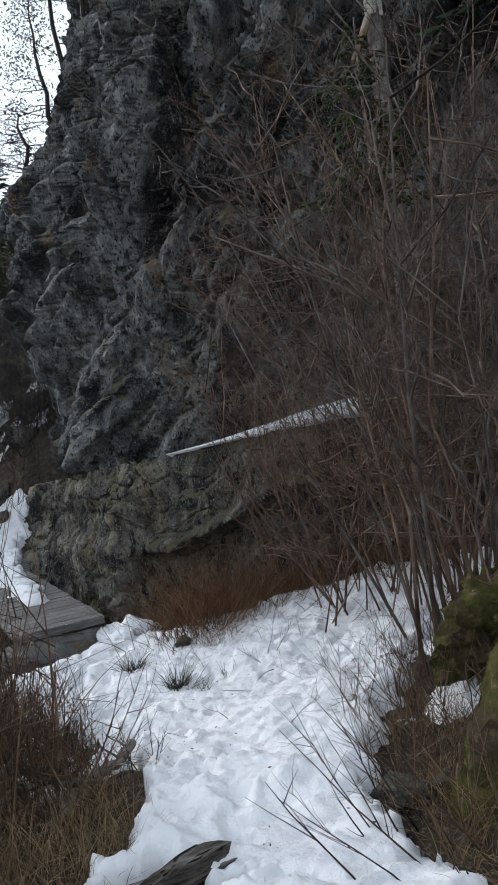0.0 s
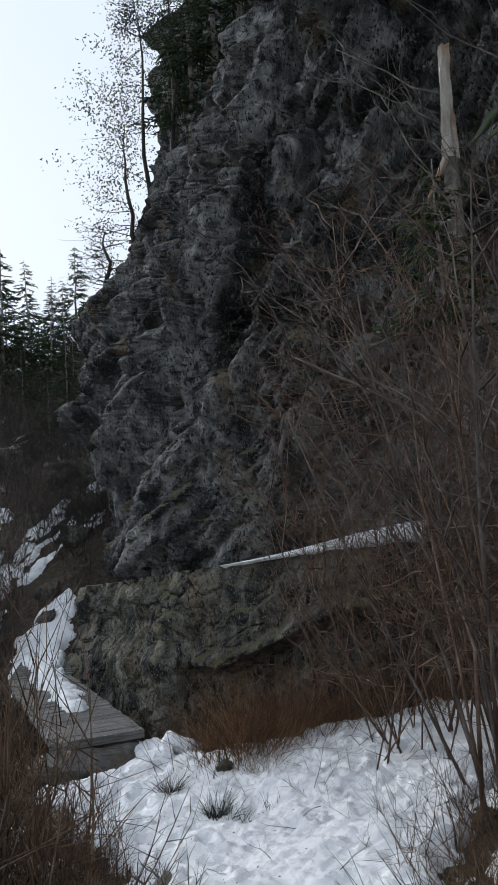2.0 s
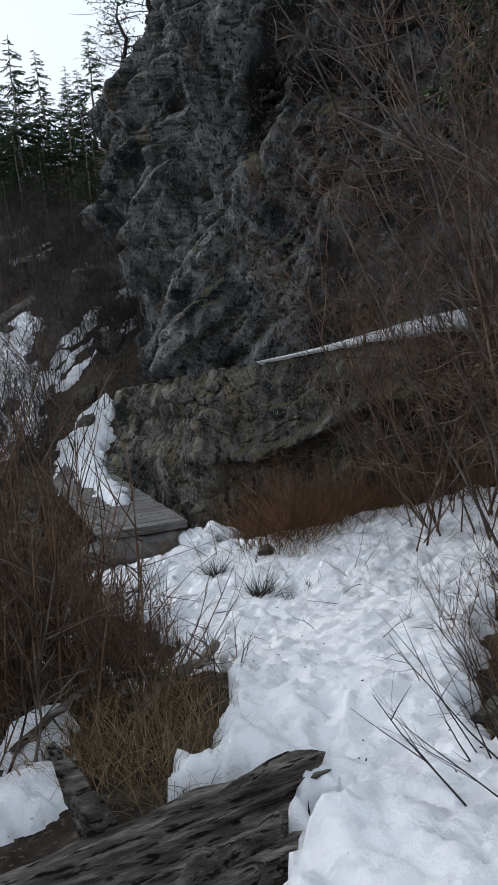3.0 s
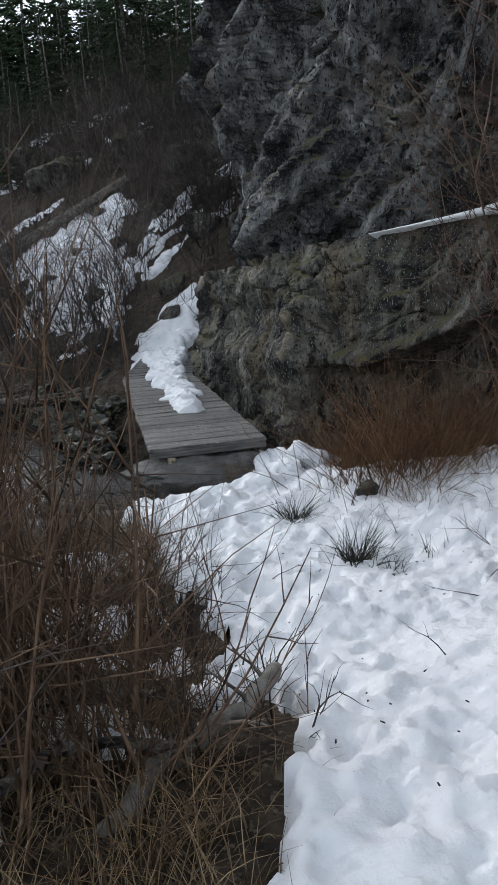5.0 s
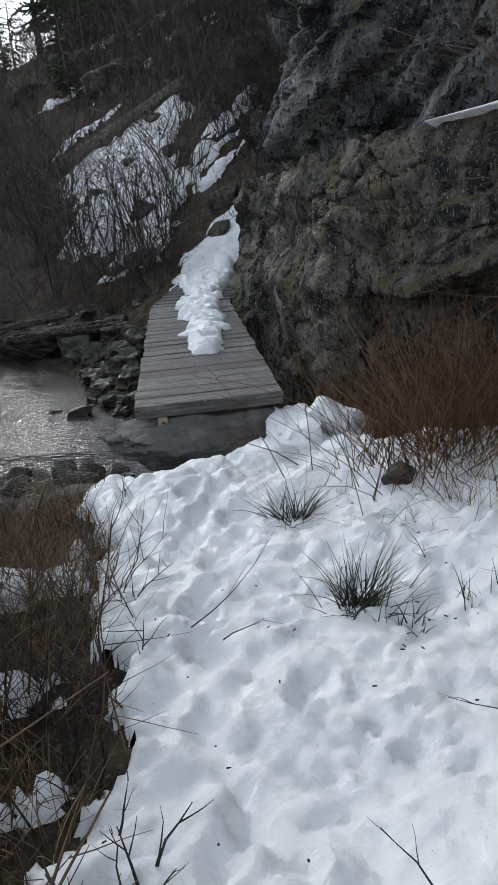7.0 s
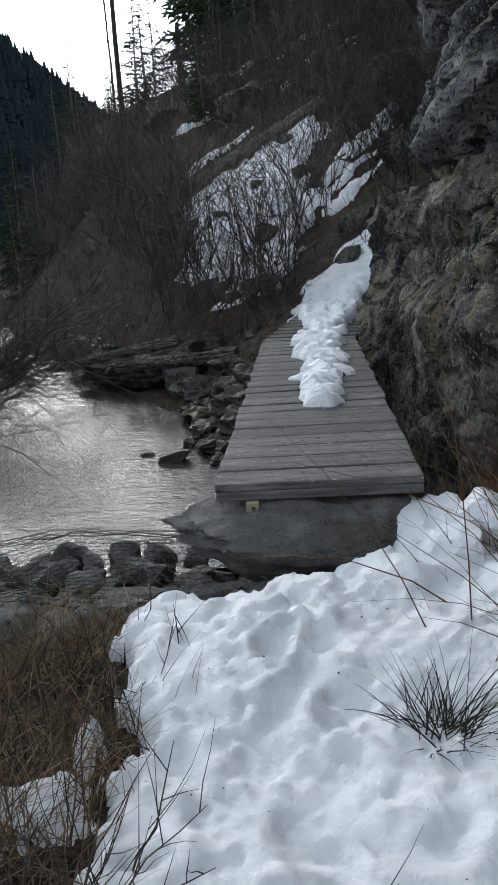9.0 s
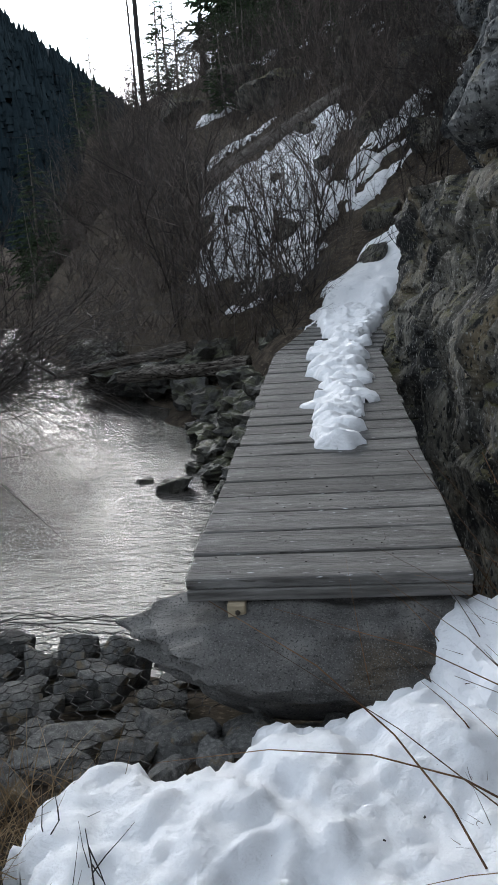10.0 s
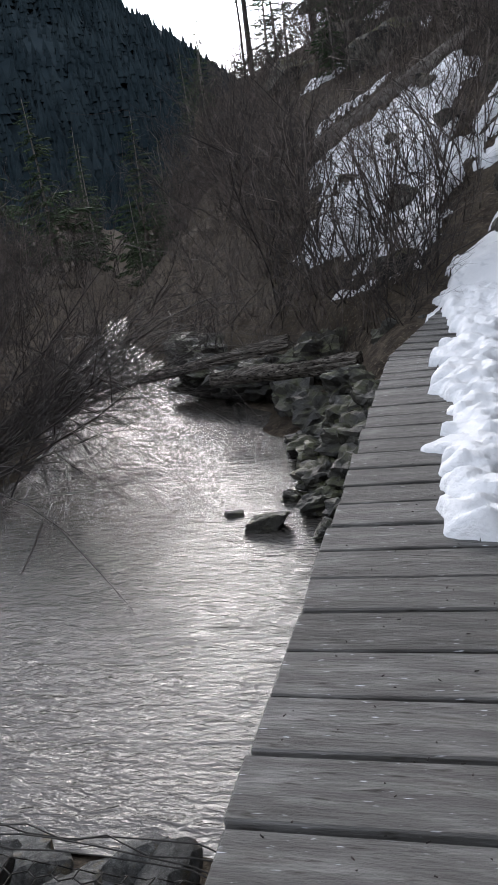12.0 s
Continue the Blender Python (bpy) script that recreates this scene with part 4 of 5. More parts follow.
log("fallen_log", (-2.8, -7.24, -0.03), (-0.66, -7.1, 0.18), 0.14, 0.16, M_LOG, 3, "rotting dark log lying across the trail's edge", 0.32)
log("log_stub", (-1.6, -7.8, 0.24), (-0.95, -7.55, 0.22), 0.14, 0.12, M_LOG, 7, "short cracked end of an old log", 0.3)
log("broken_stump", (-1.56, -7.04, 0.1), (-1.74, -6.92, 0.56), 0.085, 0.02, M_LOG, 9, "splintered grey stump standing in the bank", 0.5, 12, 14, "stump")
for k, (pts, r) in enumerate((([(-1.2, -5.55, -0.06), (-1.0, -5.35, 0.0), (-0.78, -5.15, 0.02), (-0.6, -5.05, 0.02), (-0.47, -4.88, 0.05), (-0.42, -4.74, 0.0)], 0.045), ([(-1.9, -5.7, 0.0), (-1.6, -5.6, 0.16), (-1.3, -5.35, 0.18), (-1.0, -5.3, 0.1), (-0.8, -5.3, 0.02)], 0.028), ([(-1.7, -5.2, 0.0), (-1.4, -5.0, 0.14), (-1.1, -4.95, 0.12), (-0.85, -4.85, 0.0)], 0.024))):
    g = Geo()
    rng = random.Random(60 + k)
    line = []
    for p, q in zip(pts, pts[1:]):
        line += [Vector(p).lerp(Vector(q), u / 4) + rvec(rng, 0.008) for u in range(4)]
    g.tube(line, [r * rng.uniform(0.8, 1.2) * (1 - 0.35 * u / len(line)) for u in range(len(line))], 9)
    for p in line[3:-2:3]:
        branch(g, rng, p, rvec(rng) + Vector((0, 0, 0.6)), 0.25, r * 0.3, 1, 0.2, 0.0, 2, 0.5)
    tagged(g.ob("dead_root", M_BARK if k == 0 else M_LOG), "bare twisted grey root along the bank", "root", "roots on the bank")
log("slope_log", (-3.9, 22.9, land_at(-3.9, 22.9) + 0.25), (0.9, 23.3, land_at(0.9, 23.3) + 0.3), 0.13, 0.2, M_BARK, 15, "straight fallen trunk lying up the snowy slope", 0.1)
log("bank_log", (-3.4, 9.3, -0.75), (-1.2, 8.6, -0.55), 0.09, 0.13, M_LOG, 18, "wet dark log jammed on the river bank", 0.25)
log("bank_log", (-5.0, 10.4, -0.9), (-2.4, 10.2, -0.45), 0.06, 0.1, M_LOG, 19, "wet dark log jammed on the river bank", 0.25)


# ---- shrubs ----
def shrub(name, place, n, height, spread, material, seed, label, category="shrub", group="", depth=2, kids=5, r0=0.009, lean=(0, 0, 0), foot=0.15, twist=0.13, lift=0.03, bunch=1, shrink=0.5, fan=0.7):
    """A bush of separate stems that rise from one foot; every stem is a part."""
    rng = random.Random(seed)
    r0 *= 1.25
    root = tagged(new(name), label, category, group)
    root.matrix_world = pose(*place)
    k = 0
    FOOT[0] = Vector(place)
    while k < n:
        g = Geo()
        for _ in range(min(bunch, n - k)):
            p = Vector((rng.gauss(0, foot), rng.gauss(0, foot), -0.08))
            d = Vector((rng.gauss(0, spread) + lean[0], rng.gauss(0, spread) + lean[1], 1 + lean[2])).normalized()
            branch(g, rng, p, d, height * rng.uniform(0.55, 1.1), r0 * rng.uniform(0.7, 1.3), depth, twist, lift, kids, fan, 4 if r0 > 0.015 else 3, shrink)
            k += 1
        g.ob("stem", material, root)
    return root


def on(x, y, dz=0.0):
    return (x, y, land_at(x, y) + dz)


# red bushes on the bank beside the trail
RB = "red-brown bare willow bush beside the snowy trail"
shrub("willow_bush", on(-1.6, -5.0), 64, 1.85, 0.24, M_RED, 1, RB, depth=1, kids=8, r0=0.0085, foot=0.3, group="red bushes by the trail", twist=0.07, lift=0.04, bunch=1)
shrub("willow_bush", on(-2.2, -4.6), 50, 1.9, 0.28, M_RED, 2, RB, depth=1, kids=8, r0=0.0085, foot=0.34, group="red bushes by the trail", twist=0.07, bunch=1)
shrub("willow_bush", on(-1.2, -5.3), 40, 1.0, 0.35, M_RED, 3, RB, depth=1, kids=5, r0=0.006, foot=0.22, group="red bushes by the trail", bunch=1)
shrub("willow_bush", on(-1.3, -3.6), 44, 0.75, 0.42, M_RED, 4, RB, depth=1, kids=6, r0=0.005, foot=0.3, group="red bushes by the trail", bunch=1)
shrub("willow_bush", on(-1.6, -2.9), 40, 0.8, 0.45, M_TWIG, 5, "grey-brown tangled bush on the river bank", depth=1, kids=6, r0=0.005, foot=0.35, bunch=1)
shrub("willow_bush", on(-2.2, -5.6), 16, 1.6, 0.3, M_TWIG, 6, "grey-brown tangled bush on the river bank", depth=2, kids=4, r0=0.01, foot=0.25)
for k, (x, y, h, n) in enumerate(((-1.15, -4.5, 0.7, 22), (-0.95, -3.0, 0.55, 22), (-1.15, -2.3, 0.5, 20), (-1.75, -4.1, 1.0, 26), (-1.9, -2.2, 0.8, 22), (-2.2, -3.4, 1.1, 26), (-1.0, -5.7, 0.5, 16), (-2.7, -5.3, 1.4, 22), (-2.9, -3.9, 1.3, 22))):
    shrub("bank_bush", on(x, y), n, h, 0.45, (M_RED, M_TWIG, M_HAZEL)[k % 3], 600 + k, "tangled bare bush among dry bank grass", group="bushes on the bank", depth=1, kids=6, r0=0.0048, foot=0.22)
for k, (x, y, h, n) in enumerate(((-1.0, -4.55, 0.6, 34), (-0.95, -3.55, 0.5, 34), (-1.05, -2.6, 0.5, 30), (-1.35, -4.35, 0.8, 36), (-1.5, -3.2, 0.7, 36), (-1.2, -5.15, 0.55, 30), (-1.55, -4.9, 0.8, 34), (-1.4, -2.0, 0.6, 30), (-1.8, -3.0, 0.9, 30), (-0.9, -5.0, 0.4, 24), (-1.0, -1.7, 0.45, 26), (-2.1, -4.0, 1.0, 30))):
    shrub("bank_bush", on(x, y), n, h, 0.3, (M_RED, M_DARK, M_HAZEL)[k % 3], 630 + k, "tangled bare bush among dry bank grass", group="bushes on the bank", depth=1, kids=5, r0=0.0042, foot=0.2, twist=0.09)
shrub("twig_clump", on(-0.68, -3.95, 0.1), 9, 0.42, 0.35, M_DARK, 7, "thin dark twigs poking through the snow edge", depth=1, kids=3, r0=0.004, foot=0.1, bunch=1)
shrub("twig_clump", on(-0.55, -4.65, 0.12), 7, 0.3, 0.22, M_DARK, 8, "thin dark twigs poking through the snow edge", depth=1, kids=2, r0=0.005, foot=0.14, bunch=1)
shrub("twig_clump", on(-0.62, -2.75, 0.1), 9, 0.55, 0.35, M_TWIG, 9, "thin dark twigs poking through the snow edge", depth=1, kids=4, r0=0.004, foot=0.1, bunch=1)
shrub("twig_clump", on(-0.62, -2.05, 0.1), 4, 0.35, 0.4, M_DARK, 10, "thin dark twigs poking through the snow edge", depth=1, kids=3, r0=0.003, foot=0.08, bunch=1)
shrub("twig_clump", on(-0.55, -5.25, 0.1), 8, 0.4, 0.3, M_DARK, 13, "thin dark twigs poking through the snow edge", depth=1, kids=3, r0=0.004, foot=0.12, bunch=1)
shrub("arching_shrub", on(-0.15, -8.0, 0.1), 9, 1.15, 0.16, M_DARK, 11, "dark budded stems arching over the snow", depth=1, kids=3, r0=0.0055, lean=(-0.6, 0.35, -0.2), foot=0.1, twist=0.06, fan=0.35)
shrub("arching_shrub", on(0.1, -7.5, 0.1), 7, 0.8, 0.2, M_DARK, 12, "dark budded stems arching over the snow", depth=1, kids=3, r0=0.005, lean=(-0.35, 0.2, 0), foot=0.1, twist=0.06, fan=0.35)
# low shrubs on the right of the snow
for k, (x, y, h) in enumerate(((1.5, -3.4, 0.55), (1.0, -2.6, 0.4), (1.9, -2.6, 0.6), (1.35, -4.6, 0.6), (2.4, -3.4, 0.7), (0.95, -1.35, 0.45), (1.05, -5.5, 0.5), (2.7, -2.4, 0.8), (0.62, -0.85, 0.35), (1.75, -1.9, 0.6))):
    shrub("low_shrub", on(x, y, 0.1), 9, h, 1.15, M_TWIG if k % 2 else M_RED, 20 + k, "low bare twigs spreading over the snow", group="low twigs on the snow", depth=1, kids=5, r0=0.0028, foot=0.12, bunch=1, lift=0.0)
# the thicket under the cliff
TH = "tall grey alder stems with fine bare twigs"
for k, (x, y, n, h, lx, ly) in enumerate(((2.1, -5.5, 9, 4.6, 0.02, 0.0), (2.35, -5.2, 9, 5.2, 0.04, 0.0), (2.9, -4.7, 8, 5.8, 0.06, 0.0), (2.2, -6.0, 8, 4.6, 0.1, 0.0), (3.4, -4.1, 8, 6.0, 0.05, 0.0), (2.6, -5.7, 8, 5.0, 0.1, 0.0))):
    shrub("alder", on(x, y), n, h, 0.08, M_TWIG if k % 2 else M_HAZEL, 40 + k, TH, "tree", "alder thicket", depth=3, kids=8, r0=0.0165, lean=(lx, ly, 0), foot=0.16, twist=0.19, lift=0.09, shrink=0.36, fan=0.95)
for k, (x, y, h, lx) in enumerate(((2.6, -2.9, 3.9, -0.25), (3.4, -2.2, 4.3, -0.15), (3.0, -3.2, 3.6, -0.12), (2.9, -4.0, 3.6, -0.2), (4.1, -3.0, 5.0, 0.0), (3.0, -1.6, 3.4, -0.1), (2.3, -3.4, 4.2, -0.1), (3.7, -3.4, 4.6, -0.1))):
    shrub("hazel_bush", on(x, y), 8, h, 0.26, M_HAZEL, 60 + k, "wide bush of fine red-brown bare twigs", group="bushes below the cliff", depth=3, kids=6, r0=0.011, lean=(lx, 0, 0), foot=0.2, twist=0.13, shrink=0.5, fan=0.75)
for k, (x, y) in enumerate(((1.75, -5.55), (1.5, -5.9), (1.1, -6.4), (2.2, -5.6), (0.85, -6.85), (1.2, -6.0), (0.6, -7.1), (0.35, -7.9), (1.5, -6.6))):
    shrub("bramble", on(x, y, 0.03), 22, 0.7, 0.45, M_RED, 80 + k, "rusty bramble canes round the tree feet", group="brambles", depth=1, kids=5, r0=0.0038, foot=0.22, bunch=1)


# ---- grasses ----
def grass(name, place, n, length, spread, material, seed, label, width=0.004, foot=0.12, droop=0.9, lean=(0, 0), group="", kind="", stretch=(1, 1)):
    rng = random.Random(seed)
    g = Geo()
    for _ in range(n):
        p = Vector((rng.gauss(0, foot) * stretch[0], rng.gauss(0, foot) * stretch[1], -0.05))
        d = Vector((rng.gauss(0, spread) + lean[0], rng.gauss(0, spread) + lean[1], 1)).normalized()
        g.blade(p, d, length * rng.uniform(0.45, 1.15), width * rng.uniform(0.6, 1.2), Vector((d.x, d.y, -0.6)) * droop * rng.uniform(0.3, 1.3) + rvec(rng, 0.12), 4)
    o = g.ob(name, material)
    o.matrix_world = pose(*place)
    return tagged(o, label, "grass", group, kind)


RG = "rust-brown dead bracken and grass below the rock"
for k, (x, y, n, h) in enumerate(((1.55, -1.55, 420, 1.25), (2.1, -1.1, 300, 1.1), (2.6, -1.6, 260, 1.0), (1.2, -0.2, 260, 0.8), (3.3, -2.0, 260, 1.0), (1.75, -0.5, 240, 1.0), (1.25, 0.7, 200, 0.6), (3.9, -2.7, 200, 0.9))):
    x0, y0, z0 = on(x, y)
    grass("bracken", (x0, y0, z0), int(n * (1.2 if x > 1.5 else 0.8)), h * (1.15 if x > 1.5 else 0.65), 0.5, M_RUST, 100 + k, RG, 0.0042, 0.26, 0.8, (0.14, 0.06), "dead bracken below the rock", "stuff", stretch=(1.3, 0.9))
for k, (x, y, h, n) in enumerate(((1.35, -2.25, 0.55, 200), (1.95, -2.05, 0.45, 150), (-1.05, -2.5, 0.5, 200), (-1.3, -1.9, 0.45, 160), (-1.3, -1.3, 0.5, 220), (-0.95, -3.2, 0.45, 120), (-1.5, -4.7, 0.45, 160), (-1.05, -5.8, 0.4, 160), (-1.4, -6.2, 0.45, 180), (-1.35, -5.3, 0.4, 150), (-1.7, -1.7, 0.5, 160), (-0.85, -5.55, 0.28, 110), (-1.9, -3.4, 0.5, 150), (-0.92, -4.0, 0.35, 150), (-1.15, -4.75, 0.4, 180), (-0.85, -2.0, 0.4, 120), (-1.5, -3.1, 0.5, 180), (-1.2, -6.55, 0.35, 150), (-0.95, -6.2, 0.3, 120), (-1.65, -5.9, 0.4, 160), (-1.0, -1.0, 0.35, 120), (0.55, -7.25, 0.3, 120), (0.9, -6.9, 0.35, 140), (0.35, -7.75, 0.3, 120), (1.25, -6.5, 0.35, 140), (0.1, -8.5, 0.35, 140), (1.0, -6.2, 0.3, 120))):
    grass("dry_grass", on(x, y, 0.03), n, h, 0.45, M_STRAW, 130 + k, "drooping clump of straw-coloured dry grass", 0.003, 0.14, 1.3, group="dry grass clumps")
for k, (x, y, h, n) in enumerate(((0.5, -3.12, 0.36, 150), (0.36, -2.0, 0.36, 110), (0.75, -1.75, 0.22, 26), (0.68, -3.35, 0.2, 26), (1.0, -3.3, 0.22, 18), (0.72, -2.4, 0.2, 14))):
    grass("sedge_tuft", on(x, y, 0.12), n, h, 0.5, M_SEDGE, 150 + k, "dark green sedge tuft sticking out of snow", 0.0042, 0.05, 0.9, (0.15, 0), "sedge tufts in the snow")
for k, (x, y, a, ln) in enumerate(((-0.25, -3.2, 50, 0.5), (-0.12, -3.35, 30, 0.2), (0.3, -4.9, 100, 0.25), (0.9, -4.2, 160, 0.35), (0.5, -5.6, 20, 0.2), (1.2, -3.9, 200, 0.3))):
    g = Geo()
    rng = random.Random(170 + k)
    z = land_at(x, y) + 0.17
    d = Vector((math.cos(radians(a)), math.sin(radians(a)), 0.28))
    branch(g, rng, Vector((x, y, z)), d, ln, 0.004, 1, 0.12, 0.0, 2, 0.5)
    tagged(g.ob("fallen_twig", M_DARK), "thin dark twig lying on the snow", "twig", "twigs on the snow")
rng = random.Random(91)
g = Geo()
for k in range(150):
    x, y = rng.uniform(-0.6, 1.3), rng.uniform(-8.5, -0.8)
    z = land_at(x, y) + 0.15 + rng.uniform(-0.01, 0.02)
    d = Vector((rng.gauss(0, 1), rng.gauss(0, 1), 0.1)).normalized() * rng.uniform(0.006, 0.02)
    g.tube([Vector((x, y, z)), Vector((x, y, z)) + d], [0.004, 0.003], 4)
tagged(g.ob("bark_crumbs", M_DARK), "dark crumbs of bark scattered on the snow", "litter", kind="stuff")
g = Geo()
for k in range(120):
    x, y = rng.uniform(-0.55, 0.55), abs(rng.gauss(0.2, 2.2))
    d = Vector((rng.gauss(0, 1), rng.gauss(0, 1), 0)).normalized() * rng.uniform(0.004, 0.014)
    g.tube([Vector((x, y, 0.003)), Vector((x, y, 0.004)) + d], [0.003, 0.002], 4)
tagged(g.ob("plank_litter", M_DARK), "tiny dark bits of litter on the planks", "litter", kind="stuff")


# ---- riverside and slope brush ----
BR = "dark bare riverside bush with tangled twigs"
templates = []
for k in range(5):
    t = shrub("river_bush", (0, 0, -60 - 4 * k), 10, 2.2, 0.4, M_DARK if k < 2 else M_TWIG, 200 + k, BR, group="riverside bushes", depth=2, kids=6, r0=0.011, foot=0.25, twist=0.12, bunch=1, shrink=0.5, fan=0.75)
    templates.append(t)
rng = random.Random(33)


def bush_at(x, y, s, k=None, dz=0.0, tip=0.0):
    t = templates[rng.randrange(5) if k is None else k]
    if abs(x + 3 + 0.42 * (y - 7)) < 2.6 and y < 30:
        s *= 0.55
    if x < -4.8 and y < 12.5:
        x -= 1.2
    o = copy_thing(t, pose(x, y, land_at(x, y) + dz, rng.gauss(0, 4) + tip, rng.gauss(0, 4), rng.uniform(0, 360)) @ Matrix.Diagonal((s, s, s * rng.uniform(0.85, 1.15), 1)))
    return o


for x, y, s in ((-0.85, 11.4, 1.3), (-1.6, 12.2, 1.5), (-0.3, 12.3, 1.25), (-2.6, 12.6, 1.5), (-1.1, 13.2, 1.5), (-3.5, 13.2, 1.6), (-2.2, 11.2, 1.2), (-1.3, 10.0, 0.75), (-4.6, 13.8, 1.6), (-3.2, 11.6, 1.1), (-5.6, 14.6, 1.7), (0.05, 14.0, 1.1), (-0.9, 9.2, 0.6), (-2.6, 14.8, 1.4), (-4.2, 12.4, 1.3), (-1.9, 10.5, 0.9), (-2.9, 10.6, 0.8),
                (-5.3, 8.0, 1.1), (-5.5, 9.2, 1.25), (-5.8, 7.2, 1.0), (-6.2, 8.6, 1.3), (-5.6, 10.4, 1.2), (-6.6, 9.6, 1.4), (-6.2, 11.6, 1.3), (-7.0, 11.0, 1.4), (-6.6, 13.0, 1.3), (-7.6, 9.0, 1.5), (-7.8, 12.4, 1.4), (-8.4, 10.6, 1.5), (-7.2, 14.4, 1.3), (-9.2, 12.4, 1.5), (-6.4, 6.6, 1.1), (-7.4, 7.4, 1.4), (-5.0, 11.9, 0.9), (-9.0, 8.4, 1.5), (-8.6, 14.2, 1.5)):
    bush_at(x, y, s)
for x, y, s in ((-0.65, 8.7, 0.55), (-0.4, 9.9, 0.6), (-0.3, 11.2, 0.9), (-0.9, 10.5, 0.85), (-1.5, 9.5, 0.7), (-1.9, 9.9, 0.8), (-2.7, 10.1, 0.75), (-3.6, 10.9, 0.8), (-1.6, 11.2, 1.0), (-2.9, 11.9, 1.1), (-4.3, 11.6, 0.9), (1.7, 11.6, 0.9), (2.2, 13.2, 1.0), (2.6, 11.0, 0.9), (2.0, 14.6, 1.1), (3.2, 14.0, 1.2), (2.9, 16.4, 1.1), (3.9, 16.4, 1.2), (1.6, 16.2, 1.0), (4.6, 18.5, 1.3), (2.0, 10.0, 0.7)):
    bush_at(x, y, s, rng.randrange(2))
# a bough that hangs over the water
for k, (x, y, dx, dy) in enumerate(((-6.1, 7.3, 0.9, -0.4), (-6.3, 8.1, 1.0, -0.3), (-6.3, 6.6, 0.8, -0.4), (-6.5, 8.9, 1.0, -0.15), (-6.7, 9.8, 1.0, 0.0), (-6.4, 7.8, 0.9, -0.2))):
    shrub("leaning_bush", on(x, y, 0.1), 13, 3.6, 0.2, M_DARK, 230 + k, "dark bush leaning low over the water", group="bushes leaning over the water", depth=2, kids=6, r0=0.013, lean=(dx, dy, -0.5), foot=0.2, twist=0.1, lift=-0.03, bunch=1, fan=0.65)
placed = 0
while placed < 210:
    y = 13 + 34 * rng.random() ** 1.3
    x = rng.uniform(-14 - 0.25 * (y - 13), 4.5)
    if float(river_gap(np.array([x]), np.array([y]))[0]) < 0.8:
        continue
    blocked = False
    for cx, cy, rx, ry, tw in CHUTE:
        if ((x - cx) / rx) ** 2 + ((y - cy) / ry) ** 2 < 1 and rng.random() < 0.95:
            blocked = True
    if blocked or (x > 0.2 and y < 14.5):
        continue
    bush_at(x, y, rng.uniform(0.75, 1.35) + 0.014 * (y - 13))
    placed += 1
for t in templates:
    for o in (*t.children_recursive, t):
        bpy.data.objects.remove(o)


# ---- trees ----
def conifer(name, height, seed, label, width=0.2, bare=0.12, tiers=26, group="", sprays=9, category="tree", needles=None):
    """A spruce: tapered trunk and drooping boughs with sprays of needles."""
    rng = random.Random(seed)
    root = tagged(new(name), label, category, group)
    g = Geo()
    pts = [Vector((rng.gauss(0, 0.01) * height * 0.3, rng.gauss(0, 0.01) * height * 0.3, height * k / 8)) for k in range(9)]
    pts[0] = Vector((0, 0, -0.3))
    g.tube(pts, [height * 0.014 * (1 - 0.93 * k / 8) for k in range(9)], 7)
    g.ob("trunk", M_BARK, root)
    c = Geo()
    for k in range(tiers):
        t = bare + (1 - bare) * (k + 0.3 * rng.random()) / tiers
        z = t * height
        reach = height * width * (1 - t) ** 0.8 * rng.uniform(0.6, 1.15) + 0.02 * height
        for q in range(5):
            if rng.random() < 0.14:
                continue
            a = rng.uniform(0, 2 * math.pi)
            out = Vector((math.cos(a), math.sin(a), rng.uniform(-0.35, 0.15)))
            L = reach * rng.uniform(0.6, 1.1)
            p0 = Vector((0, 0, z))
            tip = p0 + out * L
            c.tube([p0, p0.lerp(tip, 0.5) + Vector((0, 0, 0.03 * L)), tip], [0.006 * height / 6, 0.004 * height / 6, 0.001], 3)
            for s in range(sprays):
                f = 0.2 + 0.8 * (s + rng.random()) / sprays
                b = p0.lerp(tip, f)
                side = Vector((-math.sin(a), math.cos(a), 0)) * (1 if s % 2 else -1)
                d = (side * rng.uniform(0.4, 1.0) + out * 0.6 + Vector((0, 0, rng.uniform(-0.7, 0.1)))).normalized() * L * rng.uniform(0.16, 0.34)
                w = 0.03 * L + 0.006 * height / 6
                c.tube([b, b + d * 0.5, b + d], [w * 0.55, w, w * 0.2], 3)
    c.ob("crown", needles or M_NEEDLE, root)
    return root


spruces = [conifer("spruce", 7.0, 300 + k, "dark spruce tree on the valley slope", 0.19 + 0.02 * k, 0.06, 26, "spruces on the slope") for k in range(3)]
spruces.append(conifer("hemlock", 9.0, 310, "dark hemlock with layered drooping boughs", 0.26, 0.12, 30, "spruces on the slope", 12))
for t in spruces:
    t.matrix_world = pose(0, 0, -90)
rng = random.Random(44)


def tree_at(x, y, s, k=None, dz=-0.2):
    t = spruces[rng.randrange(4) if k is None else k]
    return copy_thing(t, pose(x, y, land_at(x, y) + dz, rng.gauss(0, 1.5), rng.gauss(0, 1.5), rng.uniform(0, 360)) @ Matrix.Diagonal((s, s, s, 1)))


